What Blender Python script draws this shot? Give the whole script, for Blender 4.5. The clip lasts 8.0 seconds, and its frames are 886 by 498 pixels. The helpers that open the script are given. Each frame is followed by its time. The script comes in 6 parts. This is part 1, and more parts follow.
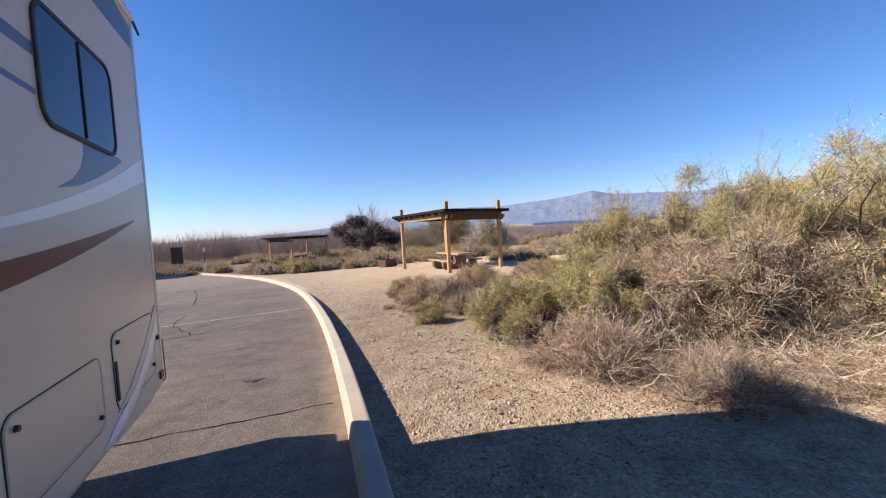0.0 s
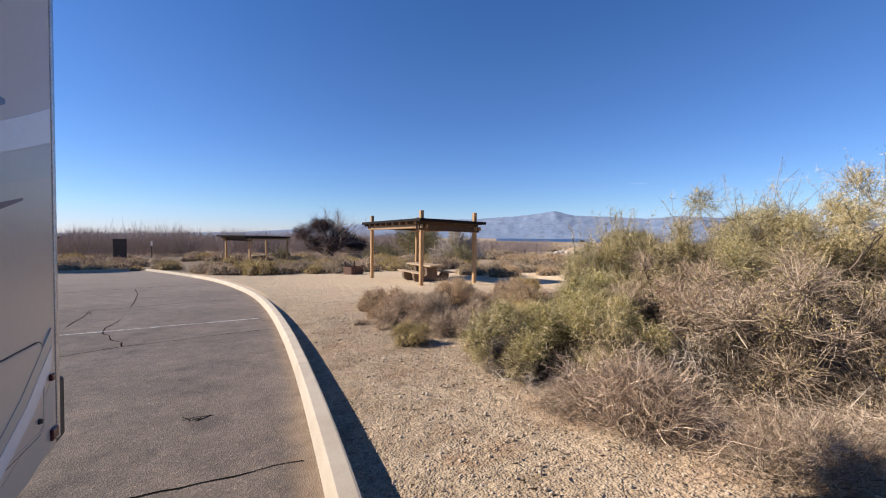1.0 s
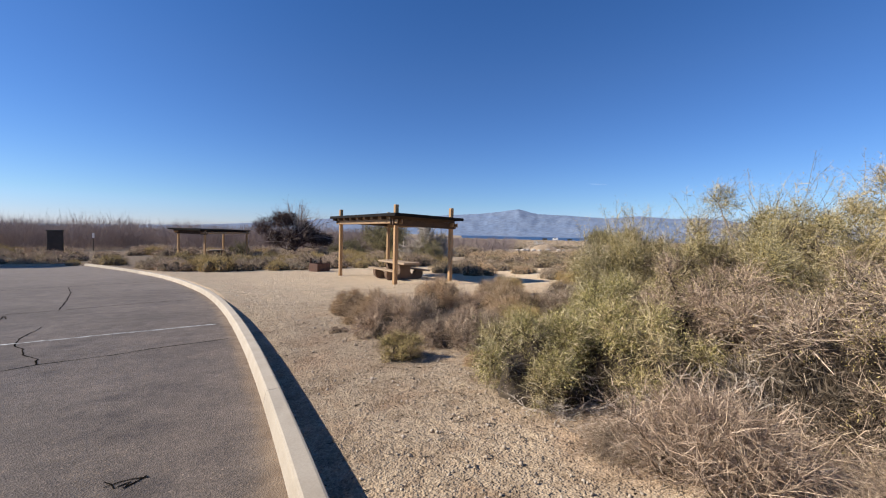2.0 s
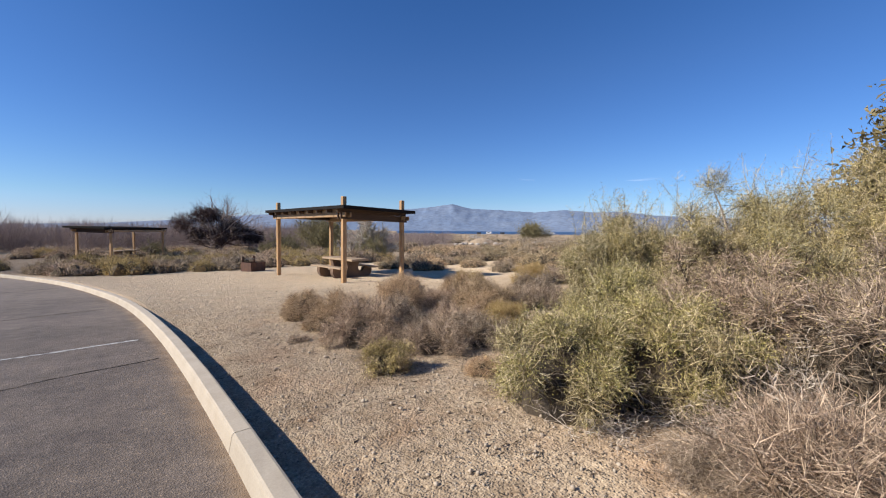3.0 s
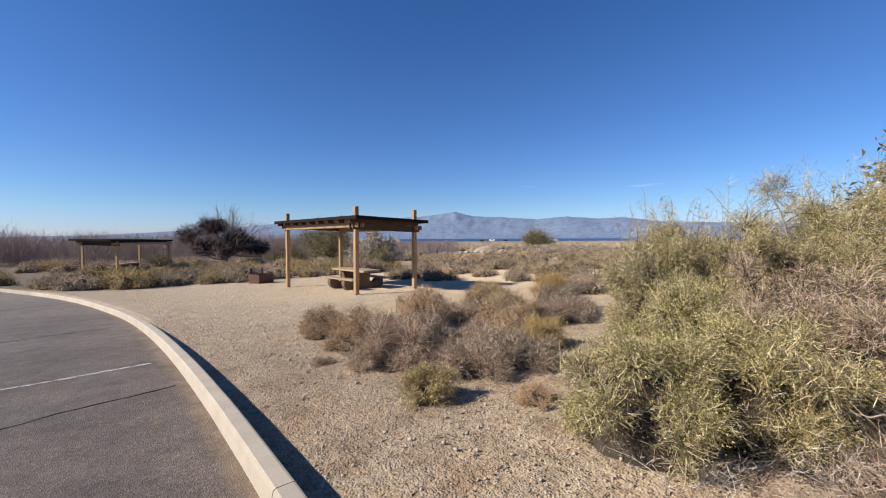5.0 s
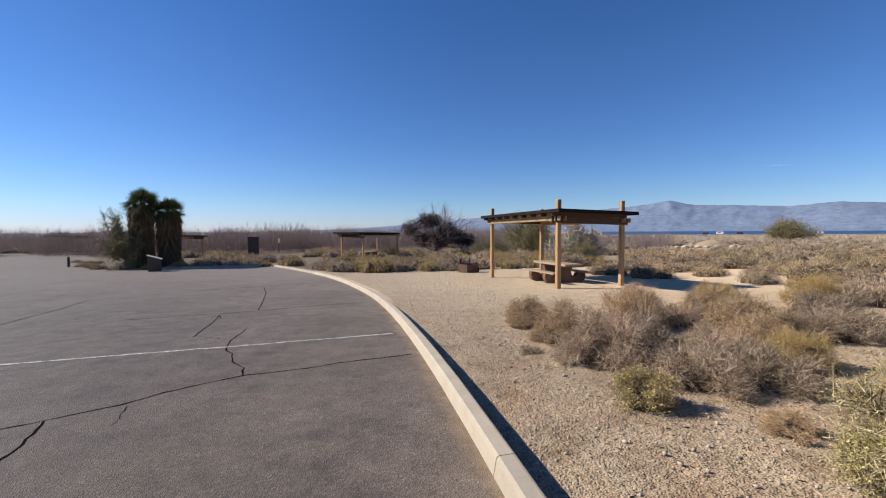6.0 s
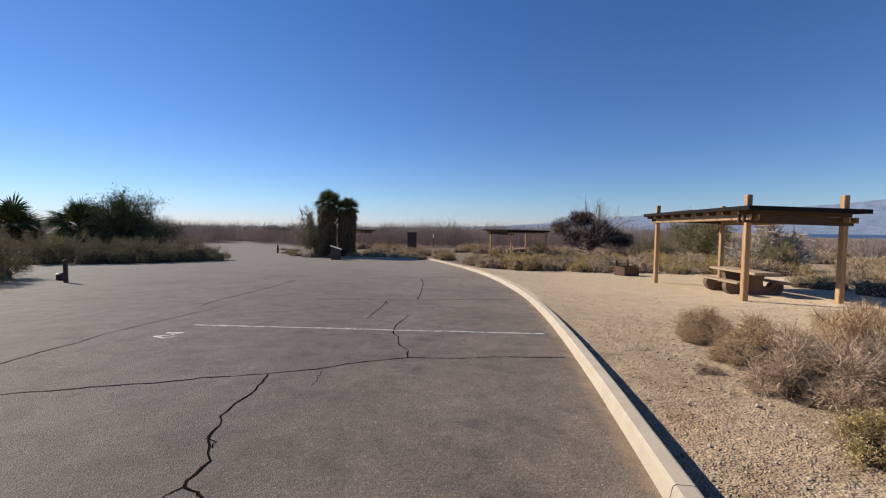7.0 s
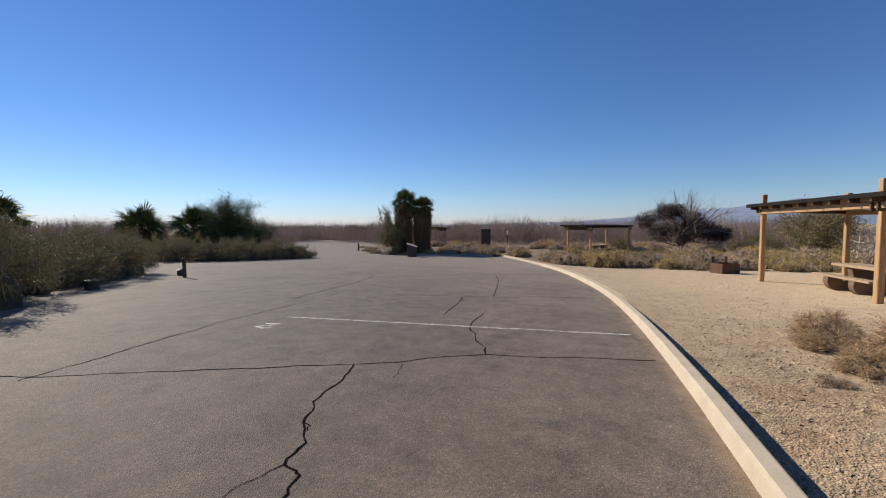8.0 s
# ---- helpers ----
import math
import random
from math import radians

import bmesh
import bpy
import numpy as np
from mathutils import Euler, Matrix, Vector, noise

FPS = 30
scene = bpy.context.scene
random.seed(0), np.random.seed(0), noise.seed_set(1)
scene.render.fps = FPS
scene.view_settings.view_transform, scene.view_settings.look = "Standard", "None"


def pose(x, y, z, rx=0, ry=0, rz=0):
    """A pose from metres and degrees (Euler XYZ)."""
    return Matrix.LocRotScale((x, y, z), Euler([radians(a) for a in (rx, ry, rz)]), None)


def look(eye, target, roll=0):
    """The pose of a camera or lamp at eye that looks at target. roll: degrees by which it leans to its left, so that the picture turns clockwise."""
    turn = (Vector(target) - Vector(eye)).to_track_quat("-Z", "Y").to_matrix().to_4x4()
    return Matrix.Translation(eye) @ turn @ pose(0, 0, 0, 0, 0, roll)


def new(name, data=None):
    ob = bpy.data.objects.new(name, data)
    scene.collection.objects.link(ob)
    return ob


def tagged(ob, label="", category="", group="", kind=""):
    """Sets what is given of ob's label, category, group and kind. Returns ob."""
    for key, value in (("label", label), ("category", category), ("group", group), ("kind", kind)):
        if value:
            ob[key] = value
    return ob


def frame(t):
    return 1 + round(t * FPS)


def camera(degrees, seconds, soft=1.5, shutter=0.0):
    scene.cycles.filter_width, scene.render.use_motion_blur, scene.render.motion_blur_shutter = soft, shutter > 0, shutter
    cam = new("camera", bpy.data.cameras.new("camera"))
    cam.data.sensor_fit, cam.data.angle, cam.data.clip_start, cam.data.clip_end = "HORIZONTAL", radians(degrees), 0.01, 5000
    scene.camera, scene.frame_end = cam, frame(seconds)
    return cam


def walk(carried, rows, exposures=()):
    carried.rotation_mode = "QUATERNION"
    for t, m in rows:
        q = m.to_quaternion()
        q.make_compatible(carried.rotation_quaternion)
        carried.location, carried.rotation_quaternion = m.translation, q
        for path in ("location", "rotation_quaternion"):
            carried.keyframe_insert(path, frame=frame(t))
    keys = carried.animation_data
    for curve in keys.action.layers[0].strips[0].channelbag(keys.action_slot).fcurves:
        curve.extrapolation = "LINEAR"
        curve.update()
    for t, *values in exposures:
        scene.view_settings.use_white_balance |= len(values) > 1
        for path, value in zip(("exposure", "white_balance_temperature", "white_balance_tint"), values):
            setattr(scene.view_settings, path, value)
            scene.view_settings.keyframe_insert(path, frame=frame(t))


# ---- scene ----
cam = camera(94.6, 8.0, soft=1.1)
PATH = [
    (0, (0.206, 0.316, 1.465), (0.936, 2.175, 1.361), -3.4),
    (0.5, (0.174, 0.731, 1.46), (0.974, 2.562, 1.379), -1.3),
    (1, (0.132, 1.153, 1.483), (1.027, 2.94, 1.426), 0.5),
    (1.5, (0.155, 1.626, 1.475), (1.113, 3.381, 1.423), 1.2),
    (1.7, (0.158, 1.794, 1.493), (1.144, 3.533, 1.435), 1.4),
    (2.8, (0.101, 2.857, 1.409), (1.351, 4.415, 1.312), 0.5),
    (3, (0.047, 3.029, 1.407), (1.346, 4.546, 1.316), 0.5),
    (3.5, (-0.005, 3.324, 1.428), (1.388, 4.758, 1.356), -0.0),
    (4, (0.008, 3.485, 1.459), (1.467, 4.852, 1.412), 0.2),
    (4.2, (0.018, 3.58, 1.47), (1.488, 4.936, 1.426), 0.2),
    (5.3, (-0.058, 3.572, 1.466), (1.036, 5.246, 1.403), -0.5),
    (5.5, (-0.106, 3.54, 1.482), (0.808, 5.318, 1.411), -0.7),
    (6, (-0.183, 3.515, 1.488), (0.264, 5.463, 1.404), -0.3),
    (6.5, (-0.238, 3.535, 1.493), (-0.196, 5.532, 1.396), 0.6),
    (7, (-0.304, 3.518, 1.493), (-0.563, 5.498, 1.394), 0.7),
    (7.5, (-0.311, 3.513, 1.48), (-0.789, 5.452, 1.375), 0.3),
    (8, (-0.346, 3.523, 1.488), (-0.955, 5.425, 1.373), -0.3),
]
walk(cam, [(t, look(eye, target, roll)) for t, eye, target, roll in PATH],
     exposures=[(0, 0.93, 6950, 14), (0.5, 0.87, 6950, 14), (1, 0.72, 6800, 13), (1.5, 0.60, 6650, 11), (3, 0.52, 6500, 10), (5.5, 0.49, 6520, 10), (6.5, 0.45, 6850, 10), (8, 0.40, 7200, 10)])

# ---- light ----
SUN_AZ = math.atan2(-0.932, 0.362)          # bearing of the sun from +y towards +x
SUN_EL = radians(33)
world = bpy.data.worlds.new("sky")
scene.world = world
world.use_nodes = True
wn = world.node_tree.nodes
sky = wn.new("ShaderNodeTexSky")
sky.sky_type = "NISHITA"
sky.sun_disc = False
sky.sun_elevation = SUN_EL
sky.sun_rotation = SUN_AZ
sky.altitude = 0
sky.air_density = 1.0
sky.dust_density = 0.0
sky.ozone_density = 3.6
deep = wn.new("ShaderNodeHueSaturation")          # clear dry desert air: a deeper blue
deep.inputs["Saturation"].default_value = 1.26
tint = wn.new("ShaderNodeMix")
tint.data_type, tint.blend_type = "RGBA", "MULTIPLY"
tint.inputs[0].default_value = 1.0
tint.inputs[7].default_value = (0.97, 0.97, 1.1, 1)
lift = wn.new("ShaderNodeTexCoord")               # the pale band low down is cool, not yellow
updown = wn.new("ShaderNodeSeparateXYZ")
world.node_tree.links.new(lift.outputs["Generated"], updown.inputs[0])
cool = wn.new("ShaderNodeValToRGB")
cool.color_ramp.elements[0].position, cool.color_ramp.elements[0].color = 0.0, (0.72, 0.81, 1.42, 1)
haze = cool.color_ramp.elements.new(0.07)
haze.color = (0.76, 0.88, 1.2, 1)
cool.color_ramp.elements[2].position, cool.color_ramp.elements[2].color = 0.35, (1.13, 0.945, 1.15, 1)
world.node_tree.links.new(updown.outputs[2], cool.inputs[0])
world.node_tree.links.new(cool.outputs[0], tint.inputs[7])
world.node_tree.links.new(sky.outputs[0], deep.inputs["Color"])
world.node_tree.links.new(deep.outputs[0], tint.inputs[6])
world.node_tree.links.new(tint.outputs[2], wn["Background"].inputs[0])
wn["Background"].inputs[1].default_value = 0.074
sun_data = bpy.data.lights.new("sun", "SUN")
sun_data.energy = 5.0
sun_data.angle = radians(0.55)
sun_data.color = (1.0, 0.93, 0.82)
sun = new("sun", sun_data)
sun_dir = Vector((math.sin(SUN_AZ) * math.cos(SUN_EL), math.cos(SUN_AZ) * math.cos(SUN_EL), math.sin(SUN_EL)))
sun.matrix_world = look(tuple(sun_dir * 50), (0, 0, 0))


# ---- materials ----
def material(name):
    m = bpy.data.materials.new(name)
    m.use_nodes = True
    nt = m.node_tree
    return m, nt, nt.nodes["Principled BSDF"]


def node(nt, kind, **inputs):
    n = nt.nodes.new(kind)
    for k, v in inputs.items():
        n.inputs[k.replace("_", " ")].default_value = v
    return n


def ramp(nt, fac, stops):
    r = nt.nodes.new("ShaderNodeValToRGB")
    el = r.color_ramp.elements
    while len(el) < len(stops):
        el.new(0.5)
    for e, (p, c) in zip(el, stops):
        e.position, e.color = p, (*c, 1)
    nt.links.new(fac, r.inputs[0])
    return r


def mix(nt, fac, a, b, mode="MIX"):
    m = nt.nodes.new("ShaderNodeMix")
    m.data_type, m.blend_type = "RGBA", mode
    for sock, v in ((m.inputs[0], fac), (m.inputs[6], a), (m.inputs[7], b)):
        if isinstance(v, (int, float)):
            sock.default_value = v
        elif isinstance(v, tuple):
            sock.default_value = (*v, 1)
        else:
            nt.links.new(v, sock)
    return m.outputs[2]


def coords(nt, scale=(1, 1, 1), space="Object"):
    tc = nt.nodes.new("ShaderNodeTexCoord")
    mp = nt.nodes.new("ShaderNodeMapping")
    mp.inputs[3].default_value = scale
    nt.links.new(tc.outputs[space], mp.inputs[0])
    return mp.outputs[0]


def noise_tex(nt, vec, scale, detail=4, rough=0.6):
    n = node(nt, "ShaderNodeTexNoise", Scale=scale, Detail=detail, Roughness=rough)
    nt.links.new(vec, n.inputs["Vector"])
    return n.outputs[0]


def bump(nt, bsdf, height, strength, distance):
    b = node(nt, "ShaderNodeBump", Strength=strength, Distance=distance)
    nt.links.new(height, b.inputs["Height"])
    nt.links.new(b.outputs[0], bsdf.inputs["Normal"])


def surface(name, dark, light, scale=6.0, fine=60.0, rough=0.8, relief=0.3, depth=0.004, stretch=(1, 1, 1), metal=0.0, contrast=0.25, speckle=1.0):
    """A two-scale weathered surface: broad stains and fine grain."""
    m, nt, b = material(name)
    v = coords(nt, stretch)
    broad = noise_tex(nt, v, scale, 5, 0.6)
    grain = noise_tex(nt, v, fine, 4, 0.65)
    c = ramp(nt, broad, [(0.5 - contrast, dark), (0.5 + contrast, light)]).outputs[0]
    g = ramp(nt, grain, [(0.3, (1 - 0.28 * speckle,) * 3), (0.7, (1 + 0.15 * speckle,) * 3)]).outputs[0]
    col = mix(nt, 1.0, c, g, "MULTIPLY")
    oi = nt.nodes.new("ShaderNodeObjectInfo")
    tone = ramp(nt, oi.outputs["Random"], [(0, (0.86, 0.86, 0.86)), (1, (1.08, 1.06, 1.04))]).outputs[0]
    nt.links.new(mix(nt, 1.0, col, tone, "MULTIPLY"), b.inputs["Base Color"])
    b.inputs["Roughness"].default_value = rough
    b.inputs["Metallic"].default_value = metal
    bump(nt, b, grain, relief, depth)
    return m


def plant_material(name, stops, rough=0.75, through_light=0.06):
    """Leaves or twigs, varied from piece to piece, letting a little light through."""
    m, nt, b = material(name)
    geo = nt.nodes.new("ShaderNodeNewGeometry")
    c = ramp(nt, geo.outputs["Random Per Island"], stops).outputs[0]
    oi = nt.nodes.new("ShaderNodeObjectInfo")
    tone = ramp(nt, oi.outputs["Random"], [(0, (0.8, 0.82, 0.8)), (1, (1.15, 1.1, 1.05))]).outputs[0]
    col = mix(nt, 1.0, c, tone, "MULTIPLY")
    nt.links.new(col, b.inputs["Base Color"])
    b.inputs["Roughness"].default_value = rough
    b.inputs["Specular IOR Level"].default_value = 0.2
    if through_light > 0:
        tr = nt.nodes.new("ShaderNodeBsdfTranslucent")
        nt.links.new(col, tr.inputs[0])
        mx = nt.nodes.new("ShaderNodeMixShader")
        mx.inputs[0].default_value = through_light
        nt.links.new(b.outputs[0], mx.inputs[1])
        nt.links.new(tr.outputs[0], mx.inputs[2])
        nt.links.new(mx.outputs[0], nt.nodes["Material Output"].inputs[0])
    return m


def ground_material():
    m, nt, b = material("sandy_gravel")
    v = coords(nt)
    broad = noise_tex(nt, v, 0.9, 5, 0.6)
    mid = noise_tex(nt, v, 3.0, 5, 0.65)
    fine = noise_tex(nt, v, 55.0, 3, 0.7)
    vor = node(nt, "ShaderNodeTexVoronoi", Scale=60.0, Randomness=1.0)
    nt.links.new(v, vor.inputs["Vector"])
    c1 = ramp(nt, broad, [(0.3, (0.40, 0.293, 0.205)), (0.48, (0.415, 0.332, 0.243)), (0.7, (0.425, 0.354, 0.27))]).outputs[0]
    c2 = ramp(nt, mid, [(0.32, (0.70, 0.66, 0.62)), (0.5, (0.97, 0.96, 0.95)), (0.7, (1.18, 1.16, 1.12))]).outputs[0]
    peb = ramp(nt, vor.outputs["Color"], [(0.0, (0.50, 0.45, 0.40)), (0.45, (0.98, 0.97, 0.95)), (1.0, (1.38, 1.36, 1.32))]).outputs[0]
    clod = noise_tex(nt, v, 17.0, 4, 0.7)
    c3 = ramp(nt, clod, [(0.36, (0.50, 0.46, 0.42)), (0.46, (0.97, 0.96, 0.95)), (0.66, (1.12, 1.12, 1.1))]).outputs[0]
    gr = ramp(nt, fine, [(0.3, (0.7, 0.68, 0.66)), (0.65, (1.12, 1.12, 1.12))]).outputs[0]
    c = mix(nt, 1.0, mix(nt, 1.0, c1, c2, "MULTIPLY"), gr, "MULTIPLY")
    c = mix(nt, 0.45, c, mix(nt, 1.0, c, c3, "MULTIPLY"))
    litter = noise_tex(nt, v, 0.9, 6, 0.72)
    spread = ramp(nt, litter, [(0.54, (0, 0, 0)), (0.68, (0.75, 0.75, 0.75))]).outputs[0]
    c = mix(nt, spread, c, mix(nt, 1.0, c, (0.78, 0.62, 0.50), "MULTIPLY"))
    c = mix(nt, 0.7, c, mix(nt, 1.0, c, peb, "MULTIPLY"))
    # swept finer, paler sand of the picnic clearing, y = 10 to 28
    sep = nt.nodes.new("ShaderNodeSeparateXYZ")
    nt.links.new(v, sep.inputs[0])
    edge = nt.nodes.new("ShaderNodeMath")
    edge.operation = "MULTIPLY_ADD"
    edge.inputs[1].default_value = 7.0
    nt.links.new(noise_tex(nt, v, 0.4, 4, 0.6), edge.inputs[0])
    nt.links.new(sep.outputs[1], edge.inputs[2])
    far = nt.nodes.new("ShaderNodeMapRange")
    far.inputs[1].default_value, far.inputs[2].default_value = 11.0, 20.0
    nt.links.new(edge.outputs[0], far.inputs[0])
    out = nt.nodes.new("ShaderNodeMapRange")
    out.inputs[1].default_value, out.inputs[2].default_value = 34.0, 29.0
    nt.links.new(edge.outputs[0], out.inputs[0])
    pad = nt.nodes.new("ShaderNodeMath")
    pad.operation = "MULTIPLY"
    nt.links.new(far.outputs[0], pad.inputs[0])
    nt.links.new(out.outputs[0], pad.inputs[1])
    c = mix(nt, pad.outputs[0], c, mix(nt, 0.62, mix(nt, 1.0, c, (1.62, 1.56, 1.40), "MULTIPLY"), (0.73, 0.58, 0.405)))
    nt.links.new(c, b.inputs["Base Color"])
    b.inputs["Roughness"].default_value = 0.95
    b.inputs["Diffuse Roughness"].default_value = 0.8
    b.inputs["Specular IOR Level"].default_value = 0.1
    h = nt.nodes.new("ShaderNodeMath")
    h.operation = "ADD"
    up = nt.nodes.new("ShaderNodeMath")
    up.operation = "ADD"
    dent = noise_tex(nt, v, 8.5, 3, 0.6)
    rise = nt.nodes.new("ShaderNodeMath")
    rise.operation = "MULTIPLY_ADD"
    rise.inputs[1].default_value = 1.4
    nt.links.new(dent, rise.inputs[0])
    nt.links.new(mid, rise.inputs[2])
    nt.links.new(rise.outputs[0], up.inputs[0])
    nt.links.new(clod, up.inputs[1])
    nt.links.new(up.outputs[0], h.inputs[0])
    inv = nt.nodes.new("ShaderNodeMath")
    inv.operation = "MULTIPLY"
    inv.inputs[1].default_value = -0.5
    nt.links.new(vor.outputs["Distance"], inv.inputs[0])
    nt.links.new(inv.outputs[0], h.inputs[1])
    bump(nt, b, h.outputs[0], 0.8, 0.034)
    return m


def asphalt_material():
    m, nt, b = material("worn_asphalt")
    v = coords(nt)
    broad = noise_tex(nt, v, 0.5, 5, 0.6)
    mid = noise_tex(nt, v, 4.0, 5, 0.65)
    fine = node(nt, "ShaderNodeTexVoronoi", Scale=95.0)
    nt.links.new(v, fine.inputs["Vector"])
    c1 = ramp(nt, broad, [(0.3, (0.178, 0.139, 0.108)), (0.7, (0.240, 0.189, 0.149))]).outputs[0]
    c2 = ramp(nt, mid, [(0.3, (0.80, 0.80, 0.81)), (0.7, (1.12, 1.12, 1.11))]).outputs[0]
    c3 = ramp(nt, fine.outputs["Color"], [(0.0, (0.5, 0.5, 0.5)), (0.55, (0.94, 0.94, 0.94)), (0.85, (1.2, 1.18, 1.15)), (1.0, (2.2, 2.1, 1.95))]).outputs[0]
    lanes = nt.nodes.new("ShaderNodeMapping")
    lanes.inputs["Scale"].default_value = (2.2, 0.12, 1.0)
    lanes.inputs["Rotation"].default_value = (0, 0, radians(14))
    nt.links.new(v, lanes.inputs[0])
    c4 = ramp(nt, noise_tex(nt, lanes.outputs[0], 1.0, 4, 0.6), [(0.32, (0.92, 0.92, 0.93)), (0.68, (1.06, 1.06, 1.05))]).outputs[0]
    c1 = mix(nt, 1.0, c1, c4, "MULTIPLY")
    c5 = ramp(nt, noise_tex(nt, v, 1.7, 6, 0.68), [(0.34, (0.74, 0.74, 0.76)), (0.48, (1.0, 1.0, 1.0)), (0.7, (1.1, 1.09, 1.07))]).outputs[0]
    c1 = mix(nt, 1.0, c1, c5, "MULTIPLY")
    worn = mix(nt, 1.0, mix(nt, 1.0, c1, c2, "MULTIPLY"), c3, "MULTIPLY")
    # sand washed along the foot of the kerb, whose line is near x = 0.745 - (y - 9)^2 / 128
    sep = nt.nodes.new("ShaderNodeSeparateXYZ")
    nt.links.new(v, sep.inputs[0])

    def calc(op, a, c):
        q = nt.nodes.new("ShaderNodeMath")
        q.operation = op
        for sock, val in zip(q.inputs, (a, c)):
            if isinstance(val, (int, float)):
                sock.default_value = val
            else:
                nt.links.new(val, sock)
        return q.outputs[0]

    dy = calc("SUBTRACT", sep.outputs[1], 9.0)
    gap = calc("SUBTRACT", calc("SUBTRACT", 0.745, calc("DIVIDE", calc("MULTIPLY", dy, dy), 128.0)), sep.outputs[0])
    near = calc("SUBTRACT", 1.0, calc("DIVIDE", gap, 0.34))
    drift = noise_tex(nt, v, 2.6, 6, 0.72)
    cover = ramp(nt, calc("ADD", calc("MULTIPLY", near, 0.48), calc("MULTIPLY", drift, 0.62)), [(0.56, (0, 0, 0)), (0.74, (0.85, 0.85, 0.85))]).outputs[0]
    dust = ramp(nt, mid, [(0.3, (0.20, 0.135, 0.085)), (0.7, (0.36, 0.27, 0.185))]).outputs[0]
    # colour lightened towards the lot's far end, standing in for grazing-light sheen
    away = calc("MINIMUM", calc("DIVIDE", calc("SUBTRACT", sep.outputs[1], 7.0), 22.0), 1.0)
    far_sheen = ramp(nt, calc("ADD", calc("MULTIPLY", away, 0.5), calc("MULTIPLY", noise_tex(nt, v, 0.35, 6, 0.7), 0.5)), [(0.28, (0, 0, 0)), (0.75, (0.6, 0.6, 0.6))]).outputs[0]
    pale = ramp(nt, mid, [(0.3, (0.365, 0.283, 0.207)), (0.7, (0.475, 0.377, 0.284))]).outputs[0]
    worn = mix(nt, far_sheen, worn, pale)
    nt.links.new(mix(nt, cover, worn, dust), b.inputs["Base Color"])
    b.inputs["Roughness"].default_value = 0.8
    b.inputs["Diffuse Roughness"].default_value = 0.8
    b.inputs["Specular IOR Level"].default_value = 0.36
    bump(nt, b, fine.outputs["Distance"], 0.6, 0.008)
    return m


MAT_SAND = ground_material()
MAT_ASPHALT = asphalt_material()
# near-black colour stands for the shade down an open crack
MAT_CRACK = surface("crack_shade", (0.006, 0.0055, 0.005), (0.016, 0.014, 0.012), 8, 60, 0.9)
MAT_CRACK.node_tree.nodes["Principled BSDF"].inputs["Specular IOR Level"].default_value = 0.0
MAT_LINE = surface("worn_white_paint", (0.22, 0.20, 0.178), (0.72, 0.70, 0.665), 13, 80, 0.7, contrast=0.13)
MAT_KERB = surface("kerb_concrete", (0.352, 0.298, 0.232), (0.455, 0.400, 0.325), 2.5, 70, 0.85, 0.3, 0.002, speckle=0.4)
MAT_WOOD = surface("tan_timber", (0.28, 0.155, 0.068), (0.52, 0.33, 0.165), 3, 30, 0.7, 0.3, 0.003, (6, 6, 0.8))
MAT_BEAM = surface("tan_beam", (0.32, 0.190, 0.095), (0.45, 0.300, 0.165), 3, 30, 0.7, 0.3, 0.003, (6, 1, 6))
# dark boards; the near-black base also holds the shade on the roof edges
MAT_ROOF = surface("dark_roof_boards", (0.009, 0.008, 0.008), (0.022, 0.018, 0.016), 3, 40, 0.75, 0.3, 0.003, (6, 0.8, 6))
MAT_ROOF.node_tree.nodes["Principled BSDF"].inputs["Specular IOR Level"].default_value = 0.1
MAT_TABLE = surface("aggregate_concrete", (0.270, 0.195, 0.128), (0.360, 0.270, 0.188), 4, 90, 0.85, 0.5, 0.004)
# tan timber under the roof, its shade put into this darker brown
MAT_BEAM_SHADE = surface("shade_darkened_beam", (0.044, 0.024, 0.013), (0.09, 0.049, 0.027), 3, 30, 0.7, 0.3, 0.003, (1, 6, 6))
MAT_LEG = surface("brown_aggregate", (0.12, 0.075, 0.05), (0.20, 0.13, 0.085), 4, 90, 0.9, 0.5, 0.005)
MAT_RUST = surface("rusty_steel", (0.045, 0.020, 0.012), (0.12, 0.05, 0.026), 7, 60, 0.75, 0.4, 0.002)
MAT_STEEL = surface("dark_steel", (0.02, 0.02, 0.02), (0.05, 0.045, 0.04), 9, 60, 0.6, 0.2, 0.001)
MAT_PEBBLE = surface("pebbles", (0.40, 0.32, 0.24), (0.58, 0.49, 0.39), 14, 60, 0.9)
MAT_ROCK = surface("pale_boulder", (0.338, 0.292, 0.247), (0.495, 0.450, 0.398), 2, 20, 0.9, 0.6, 0.03)
MAT_BODY = surface("cream_coach_paint", (0.56, 0.48, 0.385), (0.60, 0.515, 0.415), 0.8, 40, 0.28, 0.0, 0.0005, contrast=0.3, speckle=0.15)
MAT_WHITE = surface("white_coach_paint", (0.74, 0.73, 0.72), (0.78, 0.77, 0.76), 0.8, 40, 0.25, 0.0, 0.0005, speckle=0.15)
MAT_TAUPE = surface("taupe_coach_paint", (0.50, 0.46, 0.39), (0.54, 0.50, 0.43), 0.8, 40, 0.28, 0.0, 0.0005, speckle=0.15)
MAT_MAROON = surface("maroon_coach_paint", (0.12, 0.02, 0.025), (0.15, 0.03, 0.035), 0.8, 40, 0.28, 0.0, 0.0005, speckle=0.15)
MAT_SLATE = surface("slate_blue_coach_paint", (0.09, 0.11, 0.15), (0.12, 0.145, 0.19), 0.8, 40, 0.28, 0.0, 0.0005, speckle=0.15)
